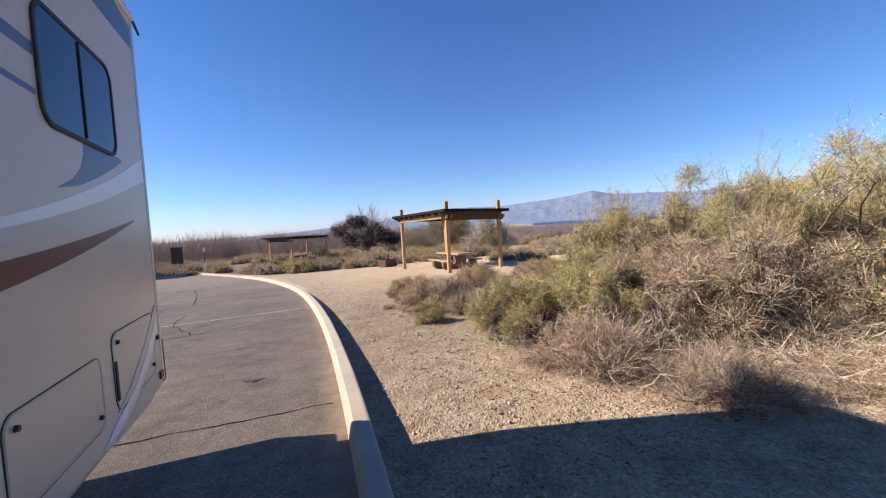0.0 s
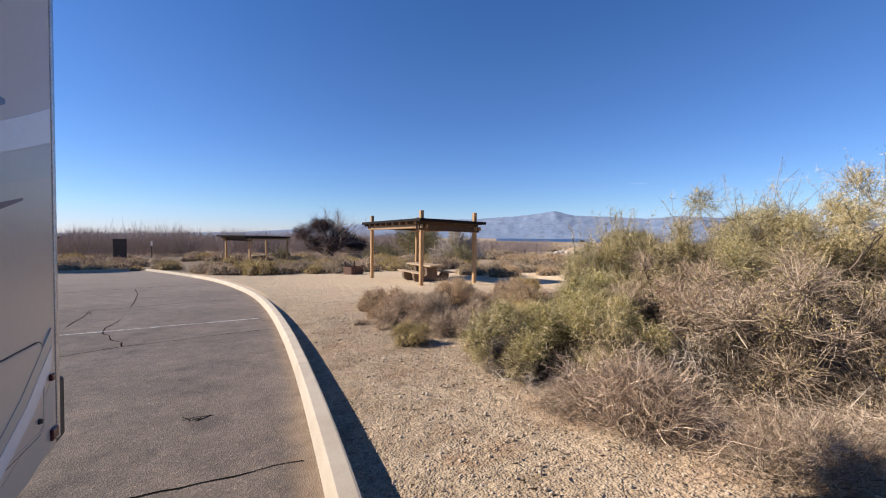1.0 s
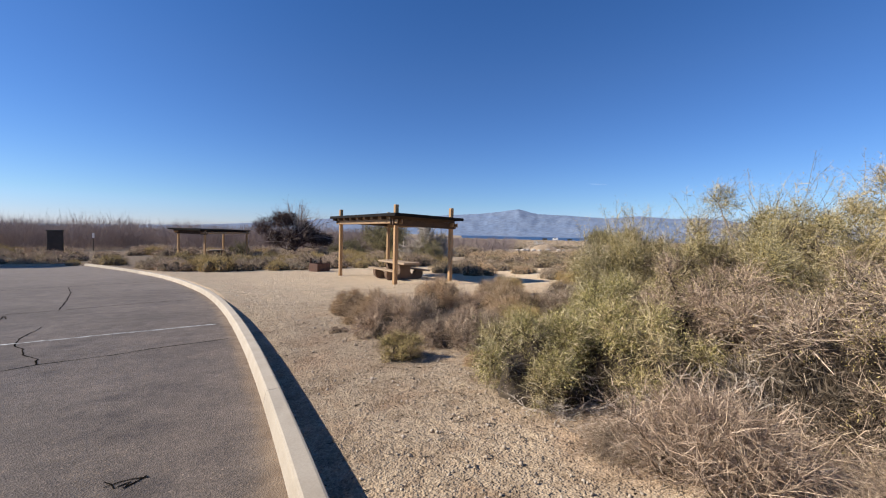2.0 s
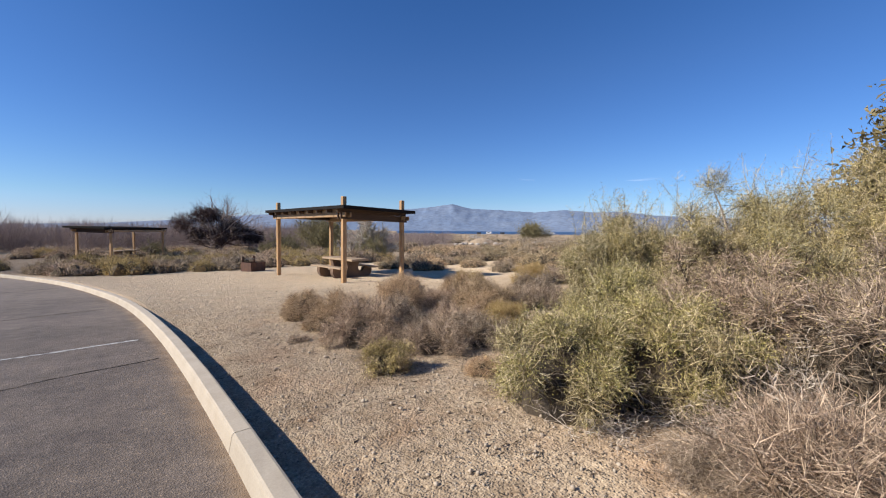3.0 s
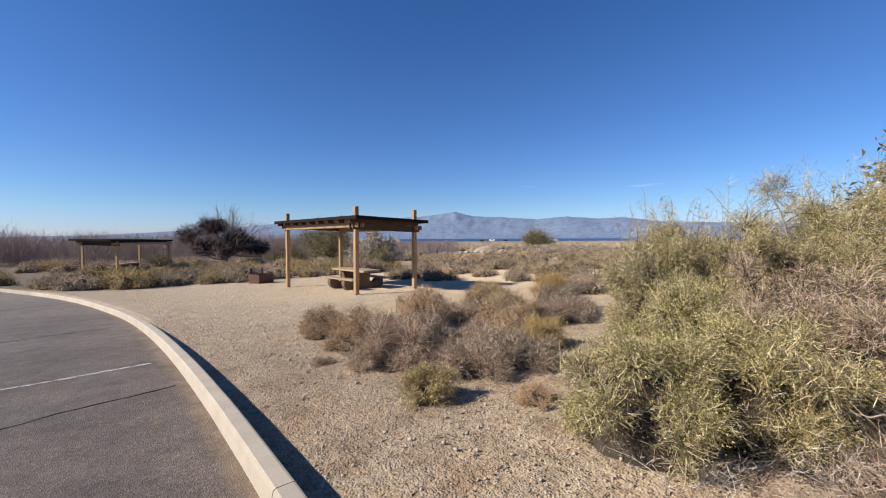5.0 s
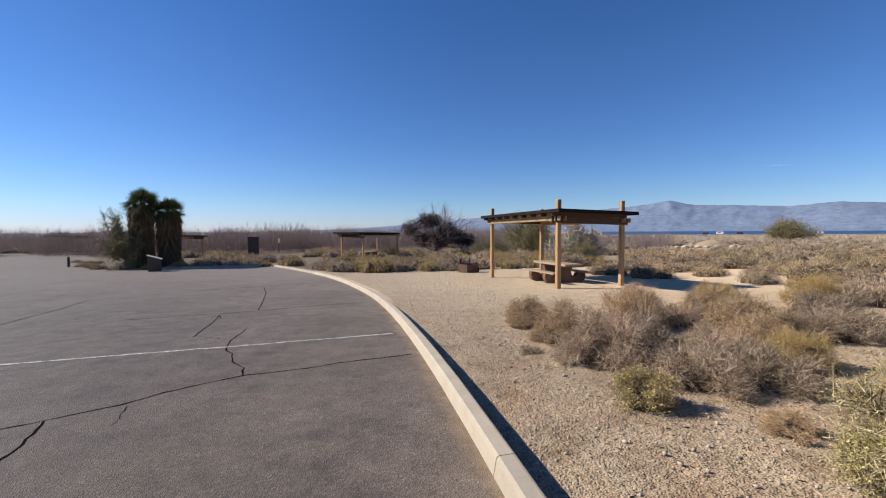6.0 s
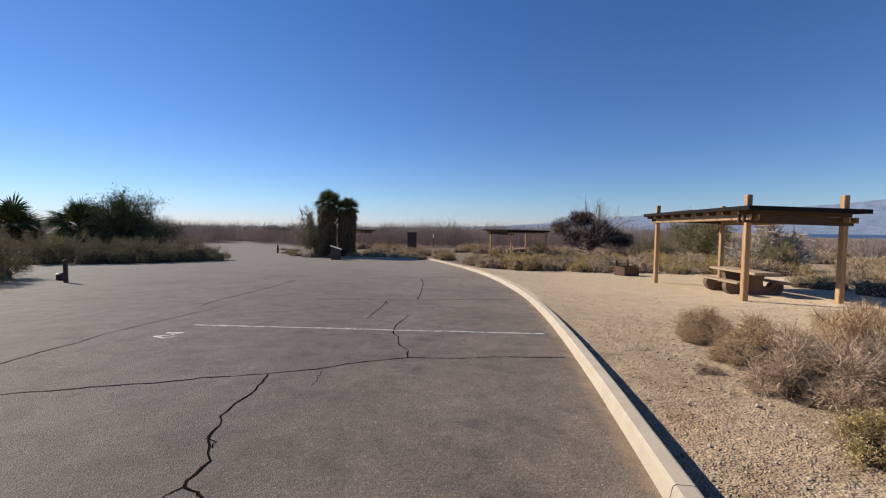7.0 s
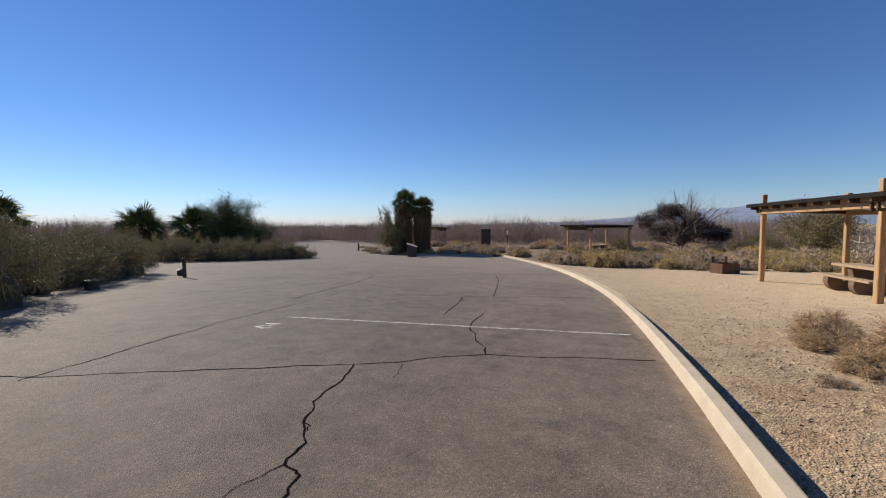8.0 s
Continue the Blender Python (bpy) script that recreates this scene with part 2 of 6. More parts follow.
MAT_SEAM = surface("dark_rubber", (0.015, 0.015, 0.016), (0.03, 0.03, 0.03), 9, 60, 0.6)
MAT_TYRE = surface("tyre_rubber", (0.02, 0.02, 0.02), (0.035, 0.035, 0.035), 9, 60, 0.85)
MAT_ALU = surface("brushed_aluminium", (0.55, 0.55, 0.56), (0.65, 0.65, 0.66), 9, 120, 0.35, metal=0.9)
MAT_LAMP = surface("red_lamp_plastic", (0.10, 0.012, 0.012), (0.14, 0.02, 0.018), 9, 60, 0.25)
# aerial haze is mixed into this blue base colour
MAT_MOUNT = surface("haze_tinted_range", (0.125, 0.182, 0.290), (0.190, 0.242, 0.335), 0.006, 0.03, 1.0, 0.0, 0.1)
MAT_WHITEFAR = surface("white_painted_panel", (0.7, 0.7, 0.7), (0.8, 0.8, 0.8), 3, 60, 0.5)
MAT_DARKPANEL = surface("dark_brown_panel", (0.03, 0.024, 0.02), (0.06, 0.05, 0.042), 3, 60, 0.7)
# hulls added inside shrubs, coloured dark to block light and deepen the gaps
MAT_SHADE_CORE = surface("shrub_shade_core", (0.04, 0.03, 0.02), (0.12, 0.09, 0.06), 16, 70, 0.95, 0.8, 0.03)
MAT_MOUND_CORE = surface("mound_shade_core", (0.065, 0.048, 0.028), (0.18, 0.135, 0.08), 22, 90, 0.95, 0.9, 0.04)
MAT_TRUNK = surface("grey_bark", (0.10, 0.08, 0.06), (0.19, 0.155, 0.12), 12, 70, 0.95, 0.6, 0.01)
MAT_PALMTRUNK = surface("fibrous_palm_skirt", (0.10, 0.065, 0.035), (0.20, 0.14, 0.08), 12, 70, 0.95, 0.7, 0.02)


def glass_material():
    m, nt, b = material("tinted_coach_glass")
    b.inputs["Base Color"].default_value = (0.012, 0.016, 0.022, 1)
    b.inputs["Roughness"].default_value = 0.03
    b.inputs["IOR"].default_value = 1.6
    b.inputs["Specular IOR Level"].default_value = 0.9
    return m


def water_material():
    m, nt, b = material("lake_water")
    v = coords(nt)
    w = noise_tex(nt, v, 0.4, 4, 0.6)
    b.inputs["Base Color"].default_value = (0.02, 0.05, 0.11, 1)
    b.inputs["Roughness"].default_value = 0.35
    bump(nt, b, w, 0.6, 0.5)
    return m


MAT_GLASS = glass_material()
MAT_WATER = water_material()
MAT_TWIG_GREY = plant_material("grey_brown_twigs", [(0, (0.09, 0.062, 0.046)), (0.45, (0.31, 0.228, 0.168)), (1, (0.68, 0.545, 0.42))], 0.85, 0.03)
MAT_TWIG_STRAW = plant_material("bleached_straw", [(0, (0.20, 0.145, 0.10)), (0.5, (0.36, 0.275, 0.195)), (1, (0.56, 0.47, 0.36))], 0.8, 0.05)
MAT_STRAW_BLEACHED = plant_material("sun_bleached_straw", [(0, (0.20, 0.15, 0.105)), (0.5, (0.46, 0.37, 0.275)), (1, (0.80, 0.69, 0.55))], 0.8, 0.05)
MAT_TWIG_TAN = plant_material("tan_twigs", [(0, (0.13, 0.09, 0.053)), (0.4, (0.30, 0.228, 0.137)), (1, (0.56, 0.465, 0.32))], 0.85, 0.03)
MAT_TWIG_OLIVE = plant_material("olive_straw_shoots", [(0, (0.07, 0.056, 0.027)), (0.5, (0.33, 0.27, 0.14)), (1, (0.83, 0.72, 0.49))], 0.8, 0.03)
# dark ends of these leaf ramps also stand for shade within the bushes
MAT_LEAF_OLIVE = plant_material("olive_leaves", [(0, (0.10, 0.083, 0.027)), (0.5, (0.38, 0.315, 0.115)), (1, (0.78, 0.655, 0.32))])
MAT_LEAF_GREEN = plant_material("yellow_green_leaves", [(0, (0.085, 0.08, 0.022)), (0.5, (0.36, 0.32, 0.10)), (1, (0.77, 0.66, 0.29))])
MAT_LEAF_GOLD = plant_material("golden_dry_leaves", [(0, (0.26, 0.17, 0.07)), (0.5, (0.43, 0.305, 0.145)), (1, (0.60, 0.465, 0.245))])
MAT_LEAF_DUSTY = plant_material("dusty_dry_leaves", [(0, (0.19, 0.135, 0.08)), (0.5, (0.36, 0.265, 0.165)), (1, (0.55, 0.43, 0.285))])
MAT_FAR_OLIVE = plant_material("dusty_olive_leaves", [(0, (0.22, 0.160, 0.064)), (0.5, (0.39, 0.290, 0.122)), (1, (0.56, 0.43, 0.20))])
MAT_LEAF_DARK = plant_material("dark_green_leaves", [(0, (0.035, 0.05, 0.025)), (0.5, (0.07, 0.095, 0.045)), (1, (0.13, 0.155, 0.08))])
MAT_LEAF_GREYGREEN = plant_material("grey_green_leaves", [(0, (0.12, 0.104, 0.056)), (0.5, (0.215, 0.188, 0.10)), (1, (0.32, 0.28, 0.155))])
MAT_LEAF_TAMARISK = plant_material("tamarisk_needles", [(0, (0.10, 0.082, 0.038)), (0.5, (0.17, 0.14, 0.068)), (1, (0.26, 0.215, 0.112))])
MAT_TWIG_PURPLE = plant_material("dark_dead_twigs", [(0, (0.04, 0.025, 0.024)), (0.5, (0.095, 0.064, 0.06)), (1, (0.13, 0.094, 0.092))], 0.9, 0.05)
MAT_TWIG_PALE_DEAD = plant_material("grey_mauve_dead_limbs", [(0, (0.10, 0.075, 0.07)), (0.5, (0.20, 0.16, 0.15)), (1, (0.36, 0.30, 0.28))], 0.9, 0.0)
# distance haze is part of this mauve twig colour
MAT_TWIG_MAUVE = plant_material("mauve_bare_thicket", [(0, (0.20, 0.157, 0.150)), (0.5, (0.26, 0.21, 0.20)), (1, (0.33, 0.268, 0.252))], 0.9, 0.1)
# twig colour set dark, standing in for the shade inside bushes
MAT_TWIG_DARK = plant_material("dark_twigs", [(0, (0.05, 0.037, 0.026)), (0.6, (0.125, 0.095, 0.07)), (1, (0.34, 0.275, 0.21))], 0.9, 0.0)
MAT_TWIG_RUST = plant_material("rusty_brown_twigs", [(0, (0.10, 0.064, 0.04)), (0.45, (0.40, 0.275, 0.17)), (1, (0.76, 0.585, 0.39))], 0.85, 0.03)
MAT_TWIG_PALE = plant_material("pale_bare_branches", [(0, (0.34, 0.275, 0.23)), (0.5, (0.52, 0.44, 0.375)), (1, (0.70, 0.62, 0.54))], 0.85, 0.05)
MAT_FROND = plant_material("palm_fronds", [(0, (0.03, 0.05, 0.015)), (0.5, (0.06, 0.085, 0.03)), (1, (0.12, 0.14, 0.055))])
for mt in (MAT_FROND, MAT_PALMTRUNK):
    mt.node_tree.nodes["Principled BSDF"].inputs["Specular IOR Level"].default_value = 0.1


# ---- building helpers ----
def part(name, data, mat, parent=None, label=""):
    """Links a bmesh or a mesh as one object, under a thing or a part."""
    if isinstance(data, bmesh.types.BMesh):
        me = bpy.data.meshes.new(name)
        data.to_mesh(me)
        data.free()
    else:
        me = data
    if mat is not None and not me.materials:
        me.materials.append(mat)
    ob = new(name, me)
    if parent is not None:
        ob.parent = parent
    return tagged(ob, label)


def thing(name, m, label, category, group="", kind=""):
    ob = new(name)
    ob.empty_display_size = 0.2
    ob.matrix_basis = m
    return tagged(ob, label, category, group, kind)


def box(x0, x1, y0, y1, z0, z1, bevel=0.0, segs=1):
    bm = bmesh.new()
    bmesh.ops.create_cube(bm, size=1, matrix=Matrix.Translation(((x0 + x1) / 2, (y0 + y1) / 2, (z0 + z1) / 2)) @ Matrix.Diagonal((x1 - x0, y1 - y0, z1 - z0, 1)))
    if bevel:
        bmesh.ops.bevel(bm, geom=bm.edges[:], offset=bevel, segments=segs, affect="EDGES", profile=0.5)
    return bm


def cyl(r0, r1, z0, z1, seg=16, m=None):
    bm = bmesh.new()
    bmesh.ops.create_cone(bm, cap_ends=True, segments=seg, radius1=r0, radius2=r1, depth=z1 - z0, matrix=(m or Matrix()) @ Matrix.Translation((0, 0, (z0 + z1) / 2)))
    return bm


def prism(outline, depth, axis="x"):
    """A slab cut to an outline of (a, b) points: axis x puts a, b in y, z; y puts them in x, z; z in x, y. It spans 0 to depth."""
    bm = bmesh.new()
    put = {"x": lambda a, b, d: (d, a, b), "y": lambda a, b, d: (a, d, b), "z": lambda a, b, d: (a, b, d)}[axis]
    low = [bm.verts.new(put(a, b, 0)) for a, b in outline]
    high = [bm.verts.new(put(a, b, depth)) for a, b in outline]
    n = len(outline)
    bm.faces.new(low[::-1])
    bm.faces.new(high)
    for i in range(n):
        bm.faces.new((low[i], low[(i + 1) % n], high[(i + 1) % n], high[i]))
    bmesh.ops.recalc_face_normals(bm, faces=bm.faces)
    return bm


def fast_mesh(name, verts, faces, smooth=False):
    """A mesh from arrays: verts (n, 3), faces (m, 3 or 4)."""
    me = bpy.data.meshes.new(name)
    verts, faces = np.asarray(verts, np.float32), np.asarray(faces, np.int32)
    n, k = faces.shape
    me.vertices.add(len(verts))
    me.vertices.foreach_set("co", verts.ravel())
    me.loops.add(n * k)
    me.loops.foreach_set("vertex_index", faces.ravel())
    me.polygons.add(n)
    me.polygons.foreach_set("loop_start", np.arange(0, n * k, k, dtype=np.int32))
    if smooth:
        me.polygons.foreach_set("use_smooth", np.ones(n, bool))
    me.update(calc_edges=True)
    return me


def ground_z(x, y):
    """The lie of the land: it falls gently away and flattens out."""
    s = np.asarray(y, float) - 4
    far = -0.7 - 0.42 * (1 - np.exp(-np.maximum(s - 20, 0) / 12)) - 0.004 * np.clip(s - 20, 0, 300)
    back = 0.35 + 0.15 * (1 - np.exp(np.minimum(s + 10, 0) / 5))
    return np.where(s > 20, far, np.where(s < -10, back, -0.035 * s))


def kerb_x(y):
    s = np.clip(np.asarray(y, float), -30, 40) - 9
    return 0.77 - s ** 2 / np.where(s < 0, 165, np.maximum(175 - 6.5 * s, 121 - 0.4 * s))


def sand_z(x, y):
    """Height of the sandy ground: scoured low behind the near kerb, drifted up to its top further on."""
    y = np.asarray(y, float)
    rise = 0.015 * np.clip((37 - y) / 4, 0, 1)
    side = np.asarray(x, float) - kerb_x(y)
    f = np.clip((y - 10.5) / 4.4, 0, 1)
    heap = (-0.1 + 0.21 * f * f * (3 - 2 * f)) * np.clip((37 - y) / 4, 0, 1) * np.clip(1.1 - side / np.where(y > 13, 2.2, 1.1), 0, 1)
    return ground_z(x, y) + np.where(side > 0.075, rise + heap, -0.05)


def gz(x, y):
    return float(sand_z(x, y))


# ---- ground, road, kerb ----
def ground():
    ys = np.concatenate([[-1500, -700, -350, -180, -90, -50, -30], np.arange(-20, 50, 0.7), np.arange(50, 130, 6), [140, 160, 180, 200, 225, 250, 275, 300, 330, 370, 420, 500, 700, 1100, 1800, 2600]])
    us = np.concatenate([[-2600, -1500, -800, -400, -250, -150, -100, -70], np.arange(-50, -2, 3.0), [-2, -1, -0.4, -0.05, 0.07, 0.08, 0.3, 0.6], np.arange(1, 16, 0.7), np.arange(16, 60, 3.0), [65, 75, 90, 110, 130, 150, 175, 200, 225, 250, 275, 300, 330, 370, 420, 500, 700, 1100, 1800, 2600]])
    Y, U = np.meshgrid(ys, us, indexing="ij")
    X = kerb_x(Y) + U
    Z = sand_z(X, Y)
    shore = np.where(X > 0.66 * Y, (0.70 * X + 0.714 * Y - 455) / 60, 0)          # the land dips under the lake
    Z = Z - 2.2 * np.clip(shore, 0, 3)
    V = np.stack([X, Y, Z], -1).reshape(-1, 3)
    a, b = len(ys), len(us)
    i = (np.arange(a - 1)[:, None] * b + np.arange(b - 1)[None]).ravel()
    F = np.stack([i, i + 1, i + b + 1, i + b], -1)
    ob = part("ground", fast_mesh("ground", V, F, True), MAT_SAND)
    return tagged(ob, "pale tan sandy gravel ground with scattered stones", "ground", kind="structure")


def grid_strip(name, ys, left, right, n, lift, mat):
    """A sheet over the land between two edges given as functions of y."""
    V = []
    for y in ys:
        for k in range(n + 1):
            x = left(y) + (right(y) - left(y)) * k / n
            V.append((x, y, float(ground_z(x, y)) + lift))
    a, b = len(ys), n + 1
    i = (np.arange(a - 1)[:, None] * b + np.arange(b - 1)[None]).ravel()
    F = np.stack([i, i + 1, i + b + 1, i + b], -1)
    return part(name, fast_mesh(name, V, F, True), mat)


def table_of(points):
    ys, xs = [p[0] for p in points], [p[1] for p in points]
    return lambda y: float(np.interp(y, ys, xs))


ROAD_LEFT = table_of([(-30, -14), (6, -11.5), (9.6, -13), (12.5, -15), (15, -17), (19, -23), (21.5, -24), (28.5, -20.5), (36, -25), (50, -37), (75, -60), (110, -95)])
ROAD_END = table_of([(35.6, -6.2), (35.8, -13.2), (37, -15.8), (41, -19), (52, -25), (75, -40), (110, -66)])


def road_right(y):
    return float(kerb_x(y)) + 0.01 if y <= 35.4 else min(float(kerb_x(y)) + 0.01, ROAD_END(y)) if y > 35.6 else float(kerb_x(y)) + 0.01


ground()
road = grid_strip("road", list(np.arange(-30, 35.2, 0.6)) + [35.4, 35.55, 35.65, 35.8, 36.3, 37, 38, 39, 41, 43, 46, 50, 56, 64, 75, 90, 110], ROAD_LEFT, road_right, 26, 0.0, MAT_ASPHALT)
tagged(road, "worn grey-brown asphalt lot with cracks", "road", kind="structure")


def kerb_frame(s):
    """Place and sideways direction on the kerb's inner face at y = s."""
    slope = float(kerb_x(s + 0.05) - kerb_x(s - 0.05)) / 0.1
    t = Vector((slope, 1, 0)).normalized()
    return Vector((float(kerb_x(s)), s, float(ground_z(0, s)))), Vector((t.y, -t.x, 0))


def kerb_piece(y0, y1, n):
    prof = [(-0.027, -0.12), (-0.025, 0.0), (-0.006, 0.104), (0.0, 0.121), (0.014, 0.132), (0.108, 0.135), (0.122, 0.131), (0.129, 0.119), (0.132, -0.12)]
    V, F = [], []
    for i in range(n + 1):
        s = y0 + (y1 - y0) * i / n
        p, side = kerb_frame(s)
        for u, z in prof:
            q = p + side * (u + 0.004 * noise.noise((s * 1.5, u * 4, 0))) + Vector((0, 0, z + 0.003 * noise.noise((s * 2.2, u * 9, 3))))
            V.append(tuple(q))
    k = len(prof)
    for i in range(n):
        for j in range(k - 1):
            F.append((i * k + j, i * k + j + 1, (i + 1) * k + j + 1, (i + 1) * k + j))
    bm = bmesh.new()
    vs = [bm.verts.new(v) for v in V]
    for f in F:
        bm.faces.new([vs[a] for a in f])
    bm.faces.new(vs[:k])
    bm.faces.new(vs[-k:][::-1])
    bmesh.ops.recalc_face_normals(bm, faces=bm.faces)
    return bm


kerb = thing("kerb", Matrix(), "cream concrete kerb curving along the asphalt", "kerb", kind="structure")
for y0, y1 in ((-22, -15.2), (-15.192, -4.6), (-4.592, 5.91), (5.918, 16.5), (16.508, 27.1), (27.108, 35.5)):
    part("kerb_stone", kerb_piece(y0, y1, max(8, int((y1 - y0) * 3))), MAT_KERB, kerb)


end_kerb = thing("kerb", Matrix(), "low weathered kerb closing the end of the lot", "kerb", kind="structure")
for i in range(3):
    x0, x1 = -6.55 - 2.25 * i, -6.55 - 2.25 * (i + 1) + 0.012
    y0, y1 = 35.62 + 0.06 * i, 35.68 + 0.06 * i
    bm = box(x1, x0, 0, 0.15, -0.1, 0.13, 0.012)
    for v in bm.verts:
        v.co.y += y0 + (y1 - y0) * (x0 - v.co.x) / (x0 - x1)
        v.co.z += float(ground_z(v.co.x, v.co.y))
    part("kerb_stone", bm, MAT_KERB, end_kerb)


def ribbon(points, width, lift, wobble=0.0, seed=0):
    """A thin flat strip laid over the asphalt along plan points, with an uneven edge."""
    rnd = random.Random(seed)
    pts = []
    for (x0, y0), (x1, y1) in zip(points, points[1:]):
        n = max(2, int(math.hypot(x1 - x0, y1 - y0) / 0.09))
        for i in range(n):
            f = i / n
            px, py = x0 + (x1 - x0) * f, y0 + (y1 - y0) * f
            big = 3.0 * wobble
            pts.append((px + big * noise.noise((px * 1.7, py * 1.7, seed)) + rnd.uniform(-wobble, wobble), py + big * noise.noise((px * 1.9, py * 1.9, seed + 9)) + rnd.uniform(-wobble, wobble)))
    pts.append(points[-1])
    bm = bmesh.new()
    prev = None
    for i, (x, y) in enumerate(pts):
        a, b = pts[max(i - 1, 0)], pts[min(i + 1, len(pts) - 1)]
        d = Vector((b[0] - a[0], b[1] - a[1]))
        d = d.normalized() if d.length > 1e-6 else Vector((1, 0))
        w = width * (rnd.uniform(0.55, 1.25) if wobble else 1) / 2
        z = float(ground_z(x, y)) + lift
        pair = [bm.verts.new((x - d.y * w * k, y + d.x * w * k, z)) for k in (-1, 1)]
        if prev:
            bm.faces.new((prev[0], prev[1], pair[1], pair[0]))
        prev = pair
    bmesh.ops.recalc_face_normals(bm, faces=bm.faces)
    for f in bm.faces:
        if f.normal.z < 0:
            f.normal_flip()
    return bm


# ---- mountains and lake ----
def mountains():
    prof = [(-70, 0.06), (-12, 0.25), (0, 0.55), (6, 0.95), (16, 1.85), (18, 2.0), (23, 2.7), (30, 2.55), (37.5, 3.1), (40, 3.4), (41.6, 3.72), (44.5, 3.1), (47.5, 2.97), (53, 2.6), (57, 2.9), (61, 2.55), (64, 2.7), (68, 2.1), (80, 1.6), (110, 0.8), (125, 0.5)]
    az = np.arange(-70, 125, 0.25)
    el = np.interp(az, [p[0] for p in prof], [p[1] for p in prof])
    rs = np.linspace(2900, 4300, 26)
    V = []
    for i, a in enumerate(az):
        for r in rs:
            f = (r - 2900) / 900
            rise = math.sin(min(f, 1.0) * math.pi / 2) ** 1.3 if f < 1 else 1 - 0.6 * (f - 1)
            h = math.tan(radians(el[i])) * 3800 * rise
            x, y = r * math.sin(radians(a)), r * math.cos(radians(a))
            rough = 0.0
            for o, w in ((140, 1.0), (60, 0.5), (26, 0.25)):
                rough += w * (1 - 2 * abs(noise.noise((x / o, y / o, 1.7))))
            V.append((x, y, -6 + h * (1 + 0.13 * (rough - 0.7) * (1.12 - min(f, 1.0)))))
    a, b = len(az), len(rs)
    i = (np.arange(a - 1)[:, None] * b + np.arange(b - 1)[None]).ravel()
    F = np.stack([i, i + 1, i + b + 1, i + b], -1)
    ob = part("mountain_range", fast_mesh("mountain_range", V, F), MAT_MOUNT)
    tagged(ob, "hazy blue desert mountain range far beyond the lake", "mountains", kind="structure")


mountains()
lake = bmesh.new()
near_shore = [lake.verts.new((r * math.sin(radians(a)), r * math.cos(radians(a)), -3.2)) for a, r in zip(range(34, 125, 7), (483, 469, 455, 448, 445, 448, 462, 483, 511, 553, 602, 672, 756))]
far_shore = [lake.verts.new((4300 * math.sin(radians(a)), 4300 * math.cos(radians(a)), -3.2)) for a in range(34, 125, 7)]
for k in range(len(near_shore) - 1):
    lake.faces.new((near_shore[k], far_shore[k], far_shore[k + 1], near_shore[k + 1]))
bmesh.ops.recalc_face_normals(lake, faces=lake.faces)
if lake.faces[:][0].normal.z < 0:
    bmesh.ops.reverse_faces(lake, faces=lake.faces)
tagged(part("lake", lake, MAT_WATER), "dark blue strip of lake water before the mountains", "lake", kind="structure")


def cloud_material():
    m, nt, b = material("thin_white_cloud")
    b.inputs["Base Color"].default_value = (0.9, 0.9, 0.92, 1)
    b.inputs["Roughness"].default_value = 1.0
    wisps = noise_tex(nt, coords(nt, (0.006, 0.006, 0.05)), 1.0, 5, 0.65)
    nt.links.new(ramp(nt, wisps, [(0.38, (0, 0, 0)), (0.75, (0.15, 0.15, 0.15))]).outputs[0], b.inputs["Alpha"])
    return m


def cloud_wisp(az, el, length, depth, tilt):
    """A thin streak of high cloud, ragged and tapering at both ends."""
    d = 4200
    n = 28
    V = []
    for i in range(n + 1):
        f = 2 * i / n - 1
        half = depth * (1 - f * f) ** 0.8 * (0.7 + 0.5 * noise.noise((f * 4, az, 0))) + 0.5
        mid = depth * 0.7 * noise.noise((f * 2.3, el, 5)) + tilt * f * length
        V += [(f * length / 2, -half * 0.2, mid - half), (f * length / 2, half * 0.2, mid + half)]
    F = [(2 * i, 2 * i + 2, 2 * i + 3, 2 * i + 1) for i in range(n)]
    ob = part("cloud_wisp", fast_mesh("cloud_wisp", V, F), MAT_CLOUD)
    a, e = radians(az), radians(el)
    ob.matrix_basis = pose(d * math.sin(a) * math.cos(e), d * math.cos(a) * math.cos(e), d * math.sin(e), 0, 0, -az)
    tagged(ob, "faint thin streak of white cloud above the mountains", "cloud", kind="structure")


MAT_CLOUD = cloud_material()
cloud_wisp(66.4, 6.6, 300, 14, 0.02)
cloud_wisp(51.8, 7.0, 190, 9, -0.03)


# ---- plants ----
def unit(v):
    return v / np.maximum(np.linalg.norm(v, axis=-1, keepdims=True), 1e-9)


